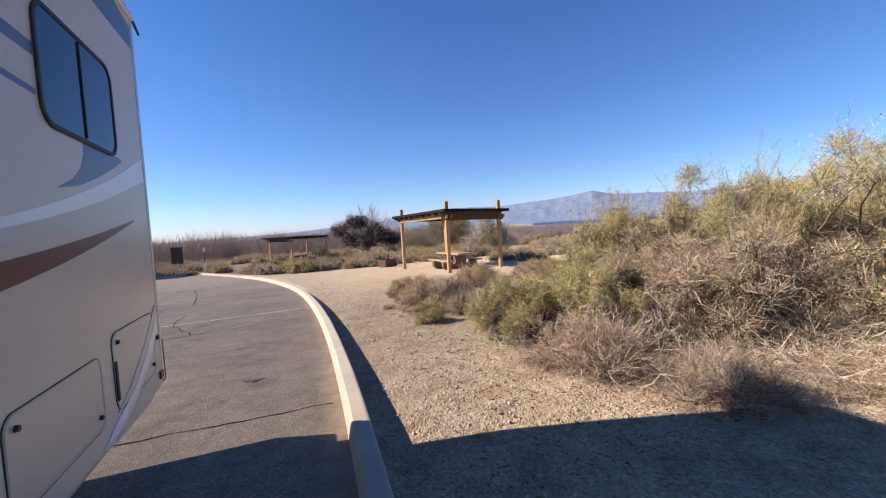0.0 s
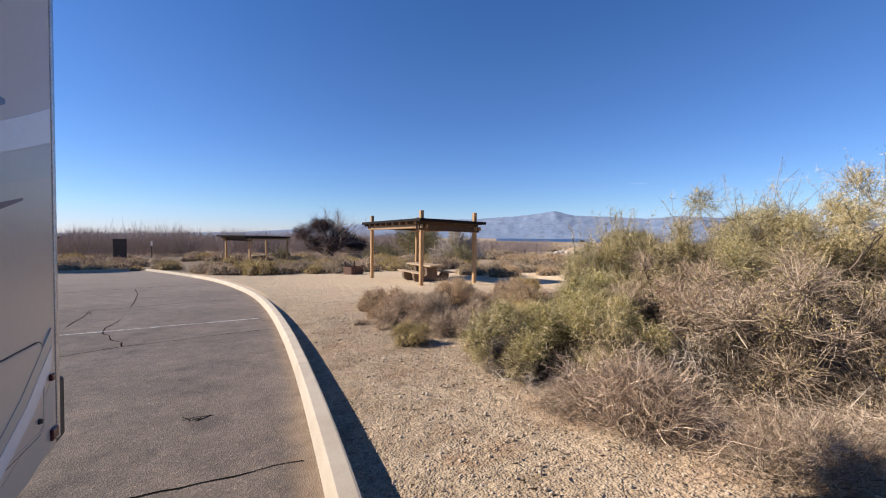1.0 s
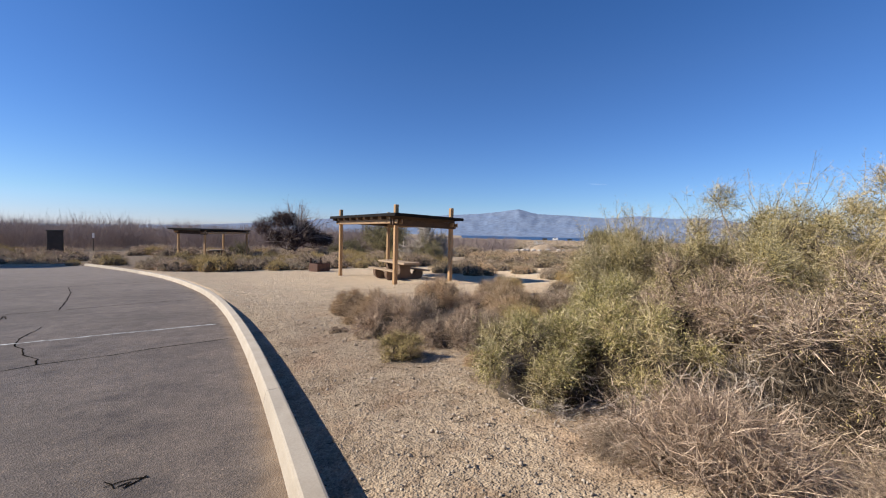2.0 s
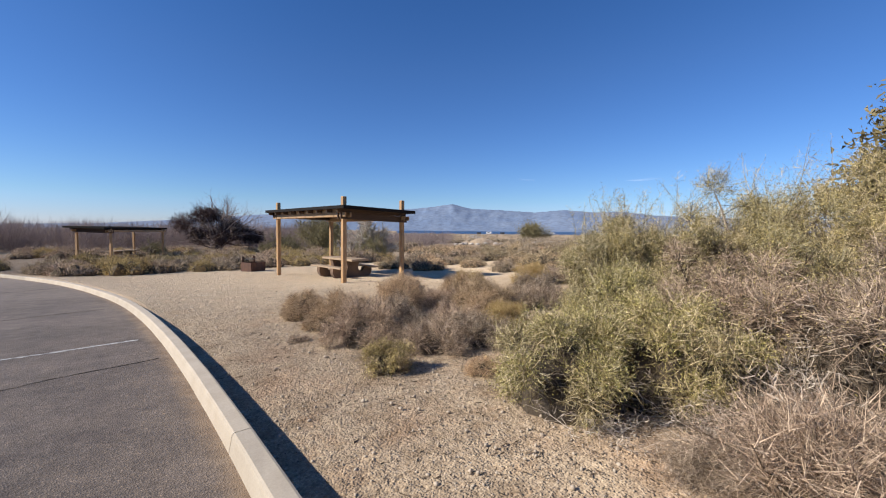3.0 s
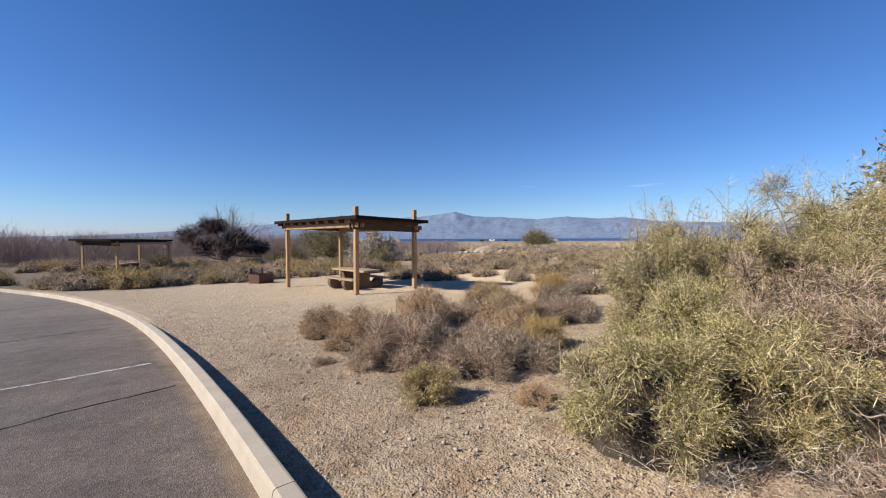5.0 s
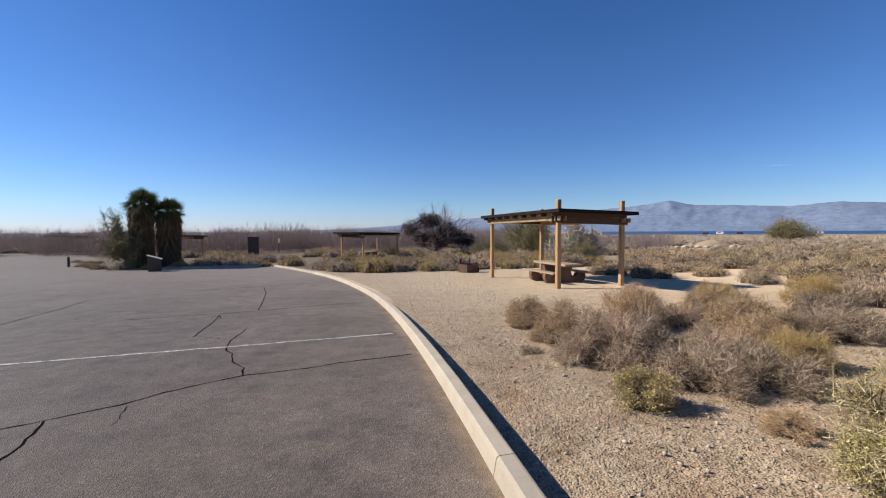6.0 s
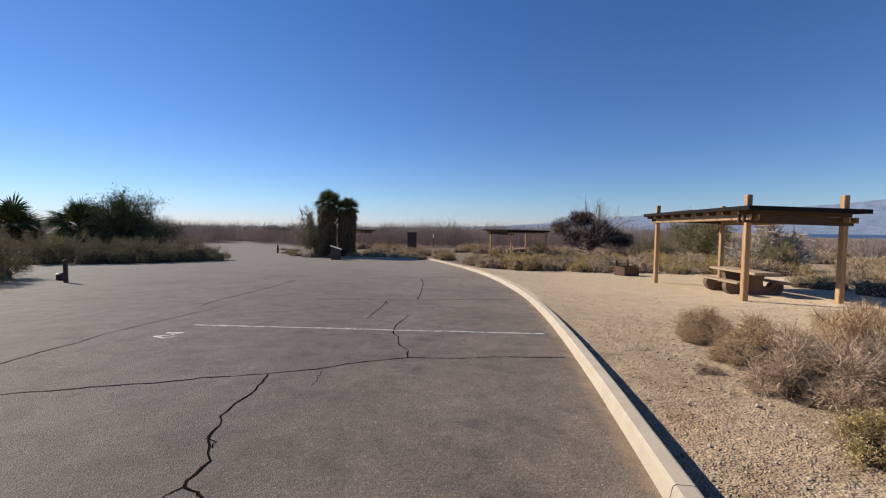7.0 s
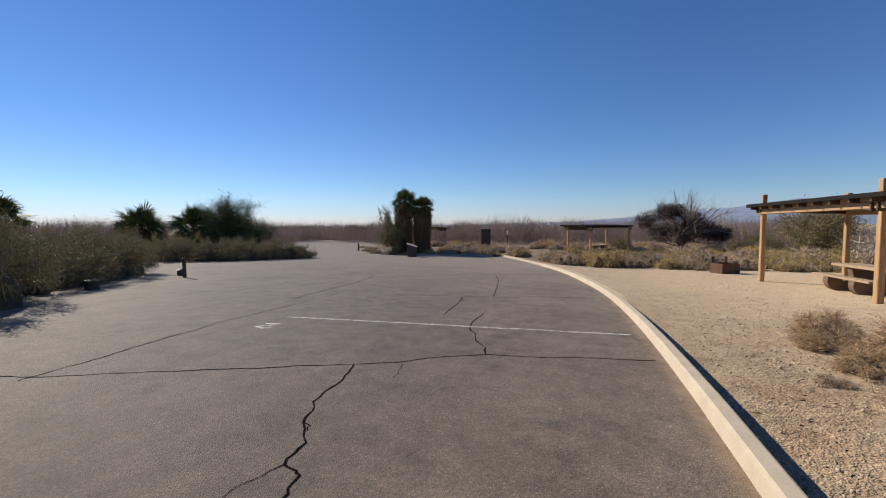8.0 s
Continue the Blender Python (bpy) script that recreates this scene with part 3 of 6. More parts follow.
def tubes(P, R, sides=3):
    """Tapered tubes along many polylines at once: P (n, k, 3), R (n, k)."""
    n, k, _ = P.shape
    T = np.empty_like(P)
    T[:, 1:-1] = P[:, 2:] - P[:, :-2]
    T[:, 0], T[:, -1] = P[:, 1] - P[:, 0], P[:, -1] - P[:, -2]
    T = unit(T)
    ref = np.where(np.abs(T[..., 2:3]) > 0.9, np.array([1.0, 0, 0]), np.array([0, 0, 1.0]))
    A = unit(np.cross(T, ref))
    B = np.cross(T, A)
    ang = np.arange(sides) * 2 * np.pi / sides
    ring = P[:, :, None] + R[:, :, None, None] * (np.cos(ang)[:, None] * A[:, :, None] + np.sin(ang)[:, None] * B[:, :, None])
    V = ring.reshape(-1, 3)
    base = (np.arange(n)[:, None, None] * k + np.arange(k - 1)[None, :, None]) * sides
    j = np.arange(sides)[None, None]
    j2 = (j + 1) % sides
    F = np.stack([base + j, base + j2, base + sides + j2, base + sides + j], -1).reshape(-1, 4)
    return V, F


def slivers(P, R):
    """Flat tapered blades along polylines of three points: cheap far twigs."""
    n = len(P)
    d = unit(P[:, 2] - P[:, 0])
    side = unit(np.cross(d, unit(np.random.normal(size=(n, 3))))) * R[:, None]
    V = np.stack([P[:, 0] - side, P[:, 0] + side, P[:, 1] + side * 0.7, P[:, 1] - side * 0.7, P[:, 2] + side * 0.15, P[:, 2] - side * 0.15], 1).reshape(-1, 3)
    b = np.arange(n)[:, None] * 6
    F = np.concatenate([b + np.array([[0, 1, 2, 3]]), b + np.array([[3, 2, 4, 5]])])
    return V, F


def spikes(P, R, out=0.0):
    """One thin triangle for each polyline: the cheapest far twig; out turns their faces that way."""
    n = len(P)
    side = unit(np.cross(P[:, -1] - P[:, 0], unit(np.random.normal(size=(n, 3))) + out)) * R[:, None]
    return np.stack([P[:, 0] - side, P[:, 0] + side, P[:, -1]], 1).reshape(-1, 3), np.arange(n * 3).reshape(n, 3)


def far_leaves(C, D, length, width, out=0.0):
    """Small three-cornered leaves, for shrubs further off; out turns their faces that way."""
    n = len(C)
    side = unit(np.cross(D, unit(np.random.normal(size=(n, 3))) + out)) * (width * np.random.uniform(0.6, 1.3, (n, 1)))
    L = D * (length * np.random.uniform(0.6, 1.4, (n, 1)))
    return np.stack([C, C + L * 0.6 + side, C + L - side * 0.5], 1).reshape(-1, 3), np.arange(n * 3).reshape(n, 3)


def leaves_at(C, D, length, width):
    """Small pointed leaves (diamonds) at places C along directions D."""
    n = len(C)
    side = unit(np.cross(D, unit(np.random.normal(size=(n, 3))))) * (width * np.random.uniform(0.6, 1.3, (n, 1)))
    L = D * (length * np.random.uniform(0.6, 1.4, (n, 1)))
    V = np.stack([C, C + L * 0.5 + side, C + L, C + L * 0.5 - side], 1).reshape(-1, 3)
    F = np.arange(n)[:, None] * 4 + np.array([[0, 1, 2, 3]])
    return V, F


def grow(base, direction, length, k, bend, droop):
    """Curving polylines from base points: each step turns a little at random."""
    n = len(base)
    P = np.empty((n, k, 3))
    P[:, 0] = base
    d = unit(direction)
    step = (length / (k - 1))[:, None]
    for i in range(1, k):
        d = unit(d + np.random.normal(scale=bend, size=(n, 3)) + np.array([0, 0, droop]))
        P[:, i] = P[:, i - 1] + d * step
    return P


def pick(P, n, lo, hi):
    """n random places on the polylines P between the fractions lo and hi, with the way there."""
    i = np.random.randint(len(P), size=n)
    k = P.shape[1]
    f = np.random.uniform(lo, hi, n) * (k - 1)
    a = np.minimum(f.astype(int), k - 2)
    w = (f - a)[:, None]
    p0, p1 = P[i, a], P[i, a + 1]
    return p0 + (p1 - p0) * w, unit(p1 - p0)


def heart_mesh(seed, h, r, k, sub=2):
    """A dark hull added in a shrub's heart to block light: a lumpy, broken dome."""
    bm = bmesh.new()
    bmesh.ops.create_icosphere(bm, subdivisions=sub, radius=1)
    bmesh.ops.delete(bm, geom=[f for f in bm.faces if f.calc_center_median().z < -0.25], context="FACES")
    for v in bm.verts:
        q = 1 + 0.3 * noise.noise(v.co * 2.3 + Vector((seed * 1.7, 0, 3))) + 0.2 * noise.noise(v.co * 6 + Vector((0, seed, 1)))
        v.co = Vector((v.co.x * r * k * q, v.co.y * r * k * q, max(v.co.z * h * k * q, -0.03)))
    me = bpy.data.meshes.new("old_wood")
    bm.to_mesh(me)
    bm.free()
    me.materials.append(MAT_SHADE_CORE)
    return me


def mound_meshes(seed, h, r, n_spike, n_leaf, width, leaf, reach=(0.06, 0.18), lift=0.3):
    """A rounded dry shrub: added dark lobed hull under fine short shoots and small leaves."""
    np.random.seed(seed)
    k = 8
    turn = np.arange(k) * 2.4 + np.random.uniform(-0.4, 0.4, k)
    out_by = np.where(np.arange(k) == 0, 0.0, np.random.uniform(0.34, 0.58, k)) * r
    C = np.stack([out_by * np.cos(turn), out_by * np.sin(turn), np.random.uniform(0.02, 0.12, k) * h], -1)
    wide = np.where(np.arange(k) == 0, 0.56, np.random.uniform(0.30, 0.46, k)) * r
    high = np.where(np.arange(k) == 0, 0.82, np.random.uniform(0.45, 0.78, k)) * h
    n = n_spike
    i = np.random.choice(k, n, p=wide ** 2 / np.sum(wide ** 2))
    az, el = np.random.uniform(0, 2 * np.pi, n), np.arcsin(np.random.uniform(-0.05, 1, n))
    d = np.stack([np.cos(el) * np.cos(az), np.cos(el) * np.sin(az), np.sin(el)], -1)
    size = np.stack([wide[i], wide[i], high[i]], -1)
    c = C[i] + d * size * np.random.uniform(0.68, 1.0, (n, 1))
    P = grow(c, d * 0.55 + np.random.normal(scale=0.5, size=(n, 3)) + [0, 0, lift], r * np.random.uniform(*reach, n), 3, 0.2, 0.02)
    P[..., 2] = np.maximum(P[..., 2], 0.01)
    out = [("branch_mass", fast_mesh("branch_mass", *spikes(P, np.random.uniform(0.5, 1.2, n) * width, unit(d / size) * 2.2)))]
    a, w = pick(P, n_leaf, 0.1, 0.95)
    away = unit(a - [0, 0, -0.2 * h]) * 2.0
    out.append(("foliage", fast_mesh("foliage", *far_leaves(a, unit(w + np.random.normal(scale=0.7, size=(n_leaf, 3))), *leaf, away))))
    # backing hull added under each lobe, dark for the shade between shoots
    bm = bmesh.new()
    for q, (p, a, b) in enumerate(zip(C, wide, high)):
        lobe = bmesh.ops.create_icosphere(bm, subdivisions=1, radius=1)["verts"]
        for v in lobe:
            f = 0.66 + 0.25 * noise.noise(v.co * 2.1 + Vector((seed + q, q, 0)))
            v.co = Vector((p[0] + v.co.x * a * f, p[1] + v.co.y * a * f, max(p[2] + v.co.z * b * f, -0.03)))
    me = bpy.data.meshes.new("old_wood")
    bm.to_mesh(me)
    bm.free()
    me.materials.append(MAT_MOUND_CORE)
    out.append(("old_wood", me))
    return out


def shrub_meshes(seed, h, r, n1, n2, n3, nleaf, thick=0.008, leaf=(0.03, 0.008), spread=1.0, twist=0.22, l2=0.45, l3=0.22, up=0.35, cheap=False, far=False, tiny=False, fine=(0.6, 0.4), leafy=-0.1, shell=0.6, core=0.0):
    """Stems, twigs and leaves of one shrub of height h and radius r, standing on the origin."""
    np.random.seed(seed)
    az = np.random.uniform(0, 2 * np.pi, n1)
    lean = np.sqrt(np.random.uniform(0.0, 1, n1)) * 1.25 * spread
    d = np.stack([np.sin(lean) * np.cos(az), np.sin(lean) * np.sin(az), np.cos(lean)], -1)
    reach = 1 / np.sqrt((np.sin(lean) / r) ** 2 + (np.cos(lean) / h) ** 2)
    lump = 0.85 + 0.3 * np.sin(az * 3 + seed) * np.sin(az * 2 + 1.3 * seed)
    base = np.stack([np.random.normal(scale=r * 0.13, size=n1), np.random.normal(scale=r * 0.13, size=n1), np.full(n1, -0.03)], -1)
    S = grow(base, d + [0, 0, 0.15], reach * lump * np.random.uniform(shell, 1.02, n1), 6, twist * 0.5, 0.02)
    c, w = pick(S, n2, 0.2, 1.0)
    T2 = grow(c, w * 0.8 + np.random.normal(scale=0.55, size=(n2, 3)) + [0, 0, up], r * l2 * np.random.uniform(0.4, 1.1, n2), 4, twist, 0.03)
    T2[..., 2] = np.maximum(T2[..., 2], 0.01)
    c, w = pick(T2, n3, 0.25, 1.0)
    T3 = grow(c, w * 0.8 + np.random.normal(scale=0.6, size=(n3, 3)) + [0, 0, up], r * l3 * np.random.uniform(0.4, 1.2, n3), 3, twist, 0.02)
    T3[..., 2] = np.maximum(T3[..., 2], 0.01)
    taper = lambda P, r0: np.linspace(r0, r0 * 0.35, P.shape[1])[None].repeat(len(P), 0) * np.random.uniform(0.6, 1.3, (len(P), 1))
    stems = tubes(S, taper(S, thick), 4 if not far else 3)
    if far:
        V2, F2 = spikes(T2, np.full(n2, thick * 0.8))
        V3, F3 = spikes(T3, np.full(n3, thick * 0.5))
    elif cheap:
        V2, F2 = slivers(T2[:, [0, 1, 3]], np.random.uniform(0.5, 1.2, n2) * thick * fine[0])
        V3, F3 = (spikes if tiny else slivers)(T3, np.random.uniform(0.6, 1.3, n3) * thick * fine[1])
    else:
        V2, F2 = tubes(T2, taper(T2, thick * 0.5), 3)
        V3, F3 = slivers(T3, np.random.uniform(0.5, 1.1, n3) * thick * 0.3)
    if F2.shape[1] > F3.shape[1]:
        F2 = np.concatenate([F2[:, [0, 1, 2]], F2[:, [0, 2, 3]]])
    twigs = (np.concatenate([V2, V3]), np.concatenate([F2, F3 + len(V2)]))
    out = [("stem_clump", fast_mesh("stem_clump", *stems)), ("branch_mass", fast_mesh("branch_mass", *twigs))]
    if nleaf:
        if tiny:          # leaves gather on some twigs and leave others bare
            q = T3[:, 0] * (9.0 / max(r, 0.3)) + seed
            wave = np.sin(q[:, 0] + 1.3 * np.sin(q[:, 1])) * np.sin(q[:, 1] * 0.9 + 1.1 * np.sin(q[:, 2])) + 0.5 * np.sin(q[:, 2] * 1.4 + q[:, 0])
            keep = T3[wave + np.random.normal(scale=0.25, size=len(T3)) > leafy]
        else:
            keep = T3
        a, wa = pick(keep, nleaf, 0.1, 1.0)
        lv = (far_leaves if far or tiny else leaves_at)(a, unit(wa + np.random.normal(scale=0.7, size=(nleaf, 3))), *leaf)
        out.append(("foliage", fast_mesh("foliage", *lv)))
    if core:
        out.append(("old_wood", heart_mesh(seed, h, r, core, 3)))
    return out


def tangle_meshes(seed, h, r, lobe, n_lobe, n_twig, n_side, n_leaf, n_inner, n_shoot=0, shoot=(0.25, 0.5), thick=0.01, width=0.0022, side=(0.04, 0.12), leaf=(0.018, 0.0045), kink=0.4, up=0.1, bare=0.2, core=0.0):
    """A bush of separate rounded clumps: stems to each clump, crooked twigs and short side twigs round it, inner twigs
    and an added dark hull for shade within.
    """
    np.random.seed(seed)
    f = (np.arange(n_lobe) + 0.5) / n_lobe
    az = np.arange(n_lobe) * 2.39996 + np.random.uniform(-0.5, 0.5, n_lobe)
    lean = np.arccos(1 - f * 0.97) * np.random.uniform(0.88, 1.06, n_lobe)
    size = np.random.uniform(*lobe, n_lobe)
    far = np.random.uniform(0.6, 1.0, n_lobe)
    C = np.stack([np.sin(lean) * np.cos(az) * (r - size * 0.8) * far, np.sin(lean) * np.sin(az) * (r - size * 0.8) * far, np.cos(lean) * (h - size) * far + size * 0.25], -1)
    base = np.random.normal(scale=r * 0.12, size=(n_lobe, 3)) * [1, 1, 0] - [0, 0, 0.03]
    w = np.linspace(0, 1, 6)[None, :, None]
    S = base[:, None] * (1 - w) + C[:, None] * w + np.random.normal(scale=0.05 * h, size=(n_lobe, 6, 3)) * np.sin(w * np.pi) + np.array([0, 0, 0.12 * h]) * np.sin(w * np.pi)
    c, d = pick(S, n_inner, 0.1, 1.0)
    inner = grow(c, d * 0.5 + np.random.normal(scale=0.7, size=(n_inner, 3)), r * np.random.uniform(0.12, 0.36, n_inner), 3, 0.35, 0.0)
    inner[..., 2] = np.maximum(inner[..., 2], 0.005)
    sv, sf = tubes(S, np.linspace(thick, thick * 0.4, 6)[None].repeat(n_lobe, 0) * np.random.uniform(0.6, 1.3, (n_lobe, 1)), 4)
    iv, jf = slivers(inner, np.random.uniform(0.15, 0.4, n_inner) * thick)
    stems = (np.concatenate([sv, iv]), np.concatenate([sf, jf + len(sv)]))
    i = np.random.choice(n_lobe, n_twig, p=size ** 2 / np.sum(size ** 2))
    u = unit(np.random.normal(size=(n_twig, 3)) + unit(C[i] - [0, 0, 0.15 * h]) * 0.75)
    T = grow(C[i] + u * size[i, None] * np.random.uniform(0.1, 0.55, (n_twig, 1)), u + np.random.normal(scale=0.35, size=(n_twig, 3)) + [0, 0, up], size[i] * np.random.uniform(0.3, 0.85, n_twig), 4, kink, 0.0)
    bareness = np.random.uniform(0, 1, n_lobe)
    leafy = np.random.uniform(0, 1, n_twig) > np.where(bareness[i] < bare, 0.85, 0.12)
    if n_shoot:          # upright tufted shoots over the highest clumps
        j = np.random.choice(np.argsort(-C[:, 2])[:max(n_lobe // 2, 1)], n_shoot)
        Q = grow(C[j] + np.random.normal(scale=0.5, size=(n_shoot, 3)) * size[j, None] * [1, 1, 0.3], np.random.normal(scale=0.28, size=(n_shoot, 3)) + [0, 0, 1], size[j] * 0.7 + np.random.uniform(*shoot, n_shoot), 4, 0.16, 0.02)
        T, leafy = np.concatenate([T, Q.repeat(5, 0)]), np.concatenate([leafy, np.ones(n_shoot * 5, bool)])
    T[..., 2] = np.maximum(T[..., 2], 0.01)
    owner = np.concatenate([i, j.repeat(5)]) if n_shoot else i
    which = np.random.randint(len(T), size=n_side)
    c, d = T[which, 1] + (T[which, 3] - T[which, 1]) * np.random.uniform(-0.3, 1.0, (n_side, 1)), unit(T[which, 3] - T[which, 1])
    away = unit(c - C[owner[which]]) * 0.4
    E = grow(c, d * 0.6 + np.random.normal(scale=0.65, size=(n_side, 3)) + [0, 0, up], np.random.uniform(*side, n_side), 3, kink, 0.0)
    E[..., 2] = np.maximum(E[..., 2], 0.008)
    V2, F2 = slivers(T[:, [0, 1, 3]] if kink < 0.3 else T[:, [0, 2, 3]], np.random.uniform(0.6, 1.3, len(T)) * width)
    V3, F3 = spikes(E, np.random.uniform(0.5, 1.1, n_side) * width * 0.9, away)
    F2 = np.concatenate([F2[:, [0, 1, 2]], F2[:, [0, 2, 3]]])
    out = [("stem_clump", fast_mesh("stem_clump", *stems)), ("branch_mass", fast_mesh("branch_mass", np.concatenate([V2, V3]), np.concatenate([F2, F3 + len(V2)])))]
    if n_leaf:
        c, d = pick(T[leafy], n_leaf, 0.05, 1.0)
        reach = np.abs(np.random.normal(scale=0.5, size=(n_leaf, 1))) * side[1]
        c = c + unit(np.random.normal(size=(n_leaf, 3))) * reach
        c[:, 2] = np.maximum(c[:, 2], 0.01)
        out.append(("foliage", fast_mesh("foliage", *far_leaves(c, unit(d * 0.6 + np.random.normal(scale=0.7, size=(n_leaf, 3))), *leaf))))
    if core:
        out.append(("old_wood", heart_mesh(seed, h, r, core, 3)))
    return out


SHRUBS = {}


def shrub_kind(key, mats, label, category, **kw):
    """Registers one sort of shrub with its meshes and materials (stems, twigs, leaves)."""
    meshes = mound_meshes(**kw) if "n_spike" in kw else tangle_meshes(**kw) if "n_lobe" in kw else shrub_meshes(**kw)
    for (n, me), mt in zip([q for q in meshes if q[0] != "old_wood"], mats):
        me.materials.append(mt)
    SHRUBS[key] = (meshes, label, category)


def plant(key, name, x, y, turn=0.0, size=1.0, tall=1.0, label="", group=""):
    meshes, lab, cat = SHRUBS[key]
    m = pose(x, y, gz(x, y) - 0.01, 0, 0, turn) @ Matrix.Diagonal((size, size, size * tall, 1))
    ob = thing(name, m, label or lab, cat, group)
    for n, me in meshes:
        part(n, me, None, ob)
    return ob


GREY3 = (MAT_TWIG_GREY, MAT_TWIG_GREY, MAT_LEAF_DUSTY)
SALT = dict(lobe=(0.18, 0.36), thick=0.012, width=0.0025, leaf=(0.018, 0.0045), side=(0.04, 0.13), kink=0.42, core=0.48)
OLIVE3 = (MAT_TWIG_DARK, MAT_TWIG_OLIVE, MAT_LEAF_OLIVE)
shrub_kind("saltbush", OLIVE3, "tall pale olive saltbush with tangled tan twigs", "bush", seed=3, h=1.7, r=1.15, n_lobe=24, n_twig=3000, n_side=18000, n_leaf=34000, n_inner=2600, n_shoot=16, **SALT)
shrub_kind("saltbush_tall", OLIVE3, "very tall pale olive saltbush with tangled twigs", "bush", seed=4, h=2.3, r=1.6, n_lobe=44, n_twig=5000, n_side=30000, n_leaf=58000, n_inner=4200, n_shoot=40, shoot=(0.3, 0.65), **SALT)
shrub_kind("saltbush_dry", (MAT_TWIG_DARK, MAT_TWIG_GREY, MAT_LEAF_OLIVE), "half-dead saltbush with bare grey twigs and few leaves", "bush", seed=5, h=1.5, r=1.1, n_lobe=22, n_twig=2600, n_side=13000, n_leaf=9000, n_inner=3600, bare=0.8, **SALT)
shrub_kind("saltbush_spire", OLIVE3, "upright olive saltbush shoots above tangled twigs", "bush", seed=9, h=1.75, r=0.75, n_lobe=20, n_twig=2200, n_side=17000, n_leaf=26000, n_inner=1200, n_shoot=30, **{**SALT, "core": 0.0, "lobe": (0.16, 0.28)})
shrub_kind("saltbush_green", (MAT_TWIG_DARK, MAT_TWIG_OLIVE, MAT_LEAF_GREEN), "leafy yellow-green saltbush beside the sandy path", "bush", seed=7, h=1.0, r=0.86, n_lobe=17, n_twig=2500, n_side=15000, n_leaf=34000, n_inner=2200, n_shoot=10, shoot=(0.08, 0.2), bare=0.15, **{**SALT, "lobe": (0.17, 0.3)})
shrub_kind("dead_tangle", (MAT_TWIG_DARK, MAT_TWIG_DARK), "dead branches coloured dark for the shaded hollows under the saltbush", "dead bush", seed=13, h=0.85, r=1.0, n1=120, n2=1600, n3=8000, nleaf=0, thick=0.009, twist=0.34, l2=0.4, l3=0.2, up=0.1, spread=1.15, cheap=True, tiny=True, fine=(0.6, 0.5))
shrub_kind("bare_shoot", (MAT_TWIG_PALE, MAT_TWIG_PALE), "crooked pale bare shoots of a saltbush", "bush", seed=15, h=1.25, r=1.15, n1=20, n2=150, n3=700, nleaf=0, thick=0.010, twist=0.55, l2=0.34, l3=0.16, up=0.1, spread=1.15, cheap=True, fine=(0.5, 0.4))
shrub_kind("dead_brush", (MAT_TWIG_DARK, MAT_TWIG_GREY), "bleached dead brush with tangled pale stems", "dead bush", seed=11, h=0.62, r=0.75, n1=90, n2=2400, n3=10000, nleaf=0, thick=0.006, twist=0.34, l2=0.5, l3=0.26, up=0.05, cheap=True, tiny=True, fine=(0.45, 0.32))
shrub_kind("straw_brush", (MAT_TWIG_GREY, MAT_STRAW_BLEACHED), "flattened bleached straw of dead brush", "dead bush", seed=12, h=0.62, r=0.75, n1=90, n2=2400, n3=10000, nleaf=0, thick=0.006, twist=0.34, l2=0.5, l3=0.26, up=0.05, cheap=True, tiny=True, fine=(0.45, 0.32))
GREY = dict(lobe=(0.18, 0.32), n_twig=2300, n_side=7000, n_inner=900, thick=0.009, width=0.0026, side=(0.05, 0.16), leaf=(0.02, 0.0045), kink=0.3, up=0.05, core=0.42, bare=0.0)
shrub_kind("grey_shrub", GREY3, "grey-brown leafless desert shrub on sand", "shrub", seed=21, h=0.64, r=0.72, n_lobe=11, n_leaf=2600, **GREY)
shrub_kind("grey_shrub_low", GREY3, "low grey-brown dry shrub on sand", "shrub", seed=25, h=0.48, r=0.68, n_lobe=10, n_leaf=2400, **GREY)
shrub_kind("rust_shrub", (MAT_TWIG_DARK, MAT_TWIG_RUST, MAT_TWIG_RUST), "rust-brown dry twiggy desert shrub on sand", "shrub", seed=27, h=0.64, r=0.72, n_lobe=11, n_leaf=5200, **GREY)
shrub_kind("gold_shrub", (MAT_TWIG_DARK, MAT_LEAF_GOLD, MAT_FAR_OLIVE), "golden-brown dry rounded desert shrub", "shrub", seed=31, h=0.64, r=0.66, n_lobe=13, n_leaf=15000, **{**GREY, "kink": 0.2, "up": 0.4, "leaf": (0.024, 0.006)})
shrub_kind("little_green", (MAT_TWIG_DARK, MAT_TWIG_TAN, MAT_LEAF_OLIVE), "small yellow-green bush alone on gravel", "bush", seed=41, h=0.40, r=0.34, lobe=(0.11, 0.16), n_lobe=14, n_twig=1400, n_side=3600, n_leaf=8000, n_inner=600, thick=0.006, width=0.0022, side=(0.02, 0.06), leaf=(0.018, 0.005), kink=0.18, up=0.6, core=0.4)
FAR = dict(n_spike=1700, n_leaf=600, width=0.011, leaf=(0.035, 0.010))
shrub_kind("olive_far", (MAT_FAR_OLIVE, MAT_FAR_OLIVE), "rounded dusty olive desert shrub", "shrub", seed=51, h=0.85, r=0.95, **FAR)
shrub_kind("olive_low", (MAT_TWIG_TAN, MAT_FAR_OLIVE), "low spreading olive-tan desert shrub", "shrub", seed=53, h=0.6, r=1.05, **FAR)
shrub_kind("dusty_far", (MAT_TWIG_GREY, MAT_LEAF_DUSTY), "dusty brown desert shrub", "shrub", seed=55, h=0.8, r=1.0, **FAR)
shrub_kind("straw_far", (MAT_TWIG_STRAW, MAT_LEAF_GOLD), "straw-coloured dry desert shrub", "shrub", seed=57, h=0.75, r=0.95, **FAR)
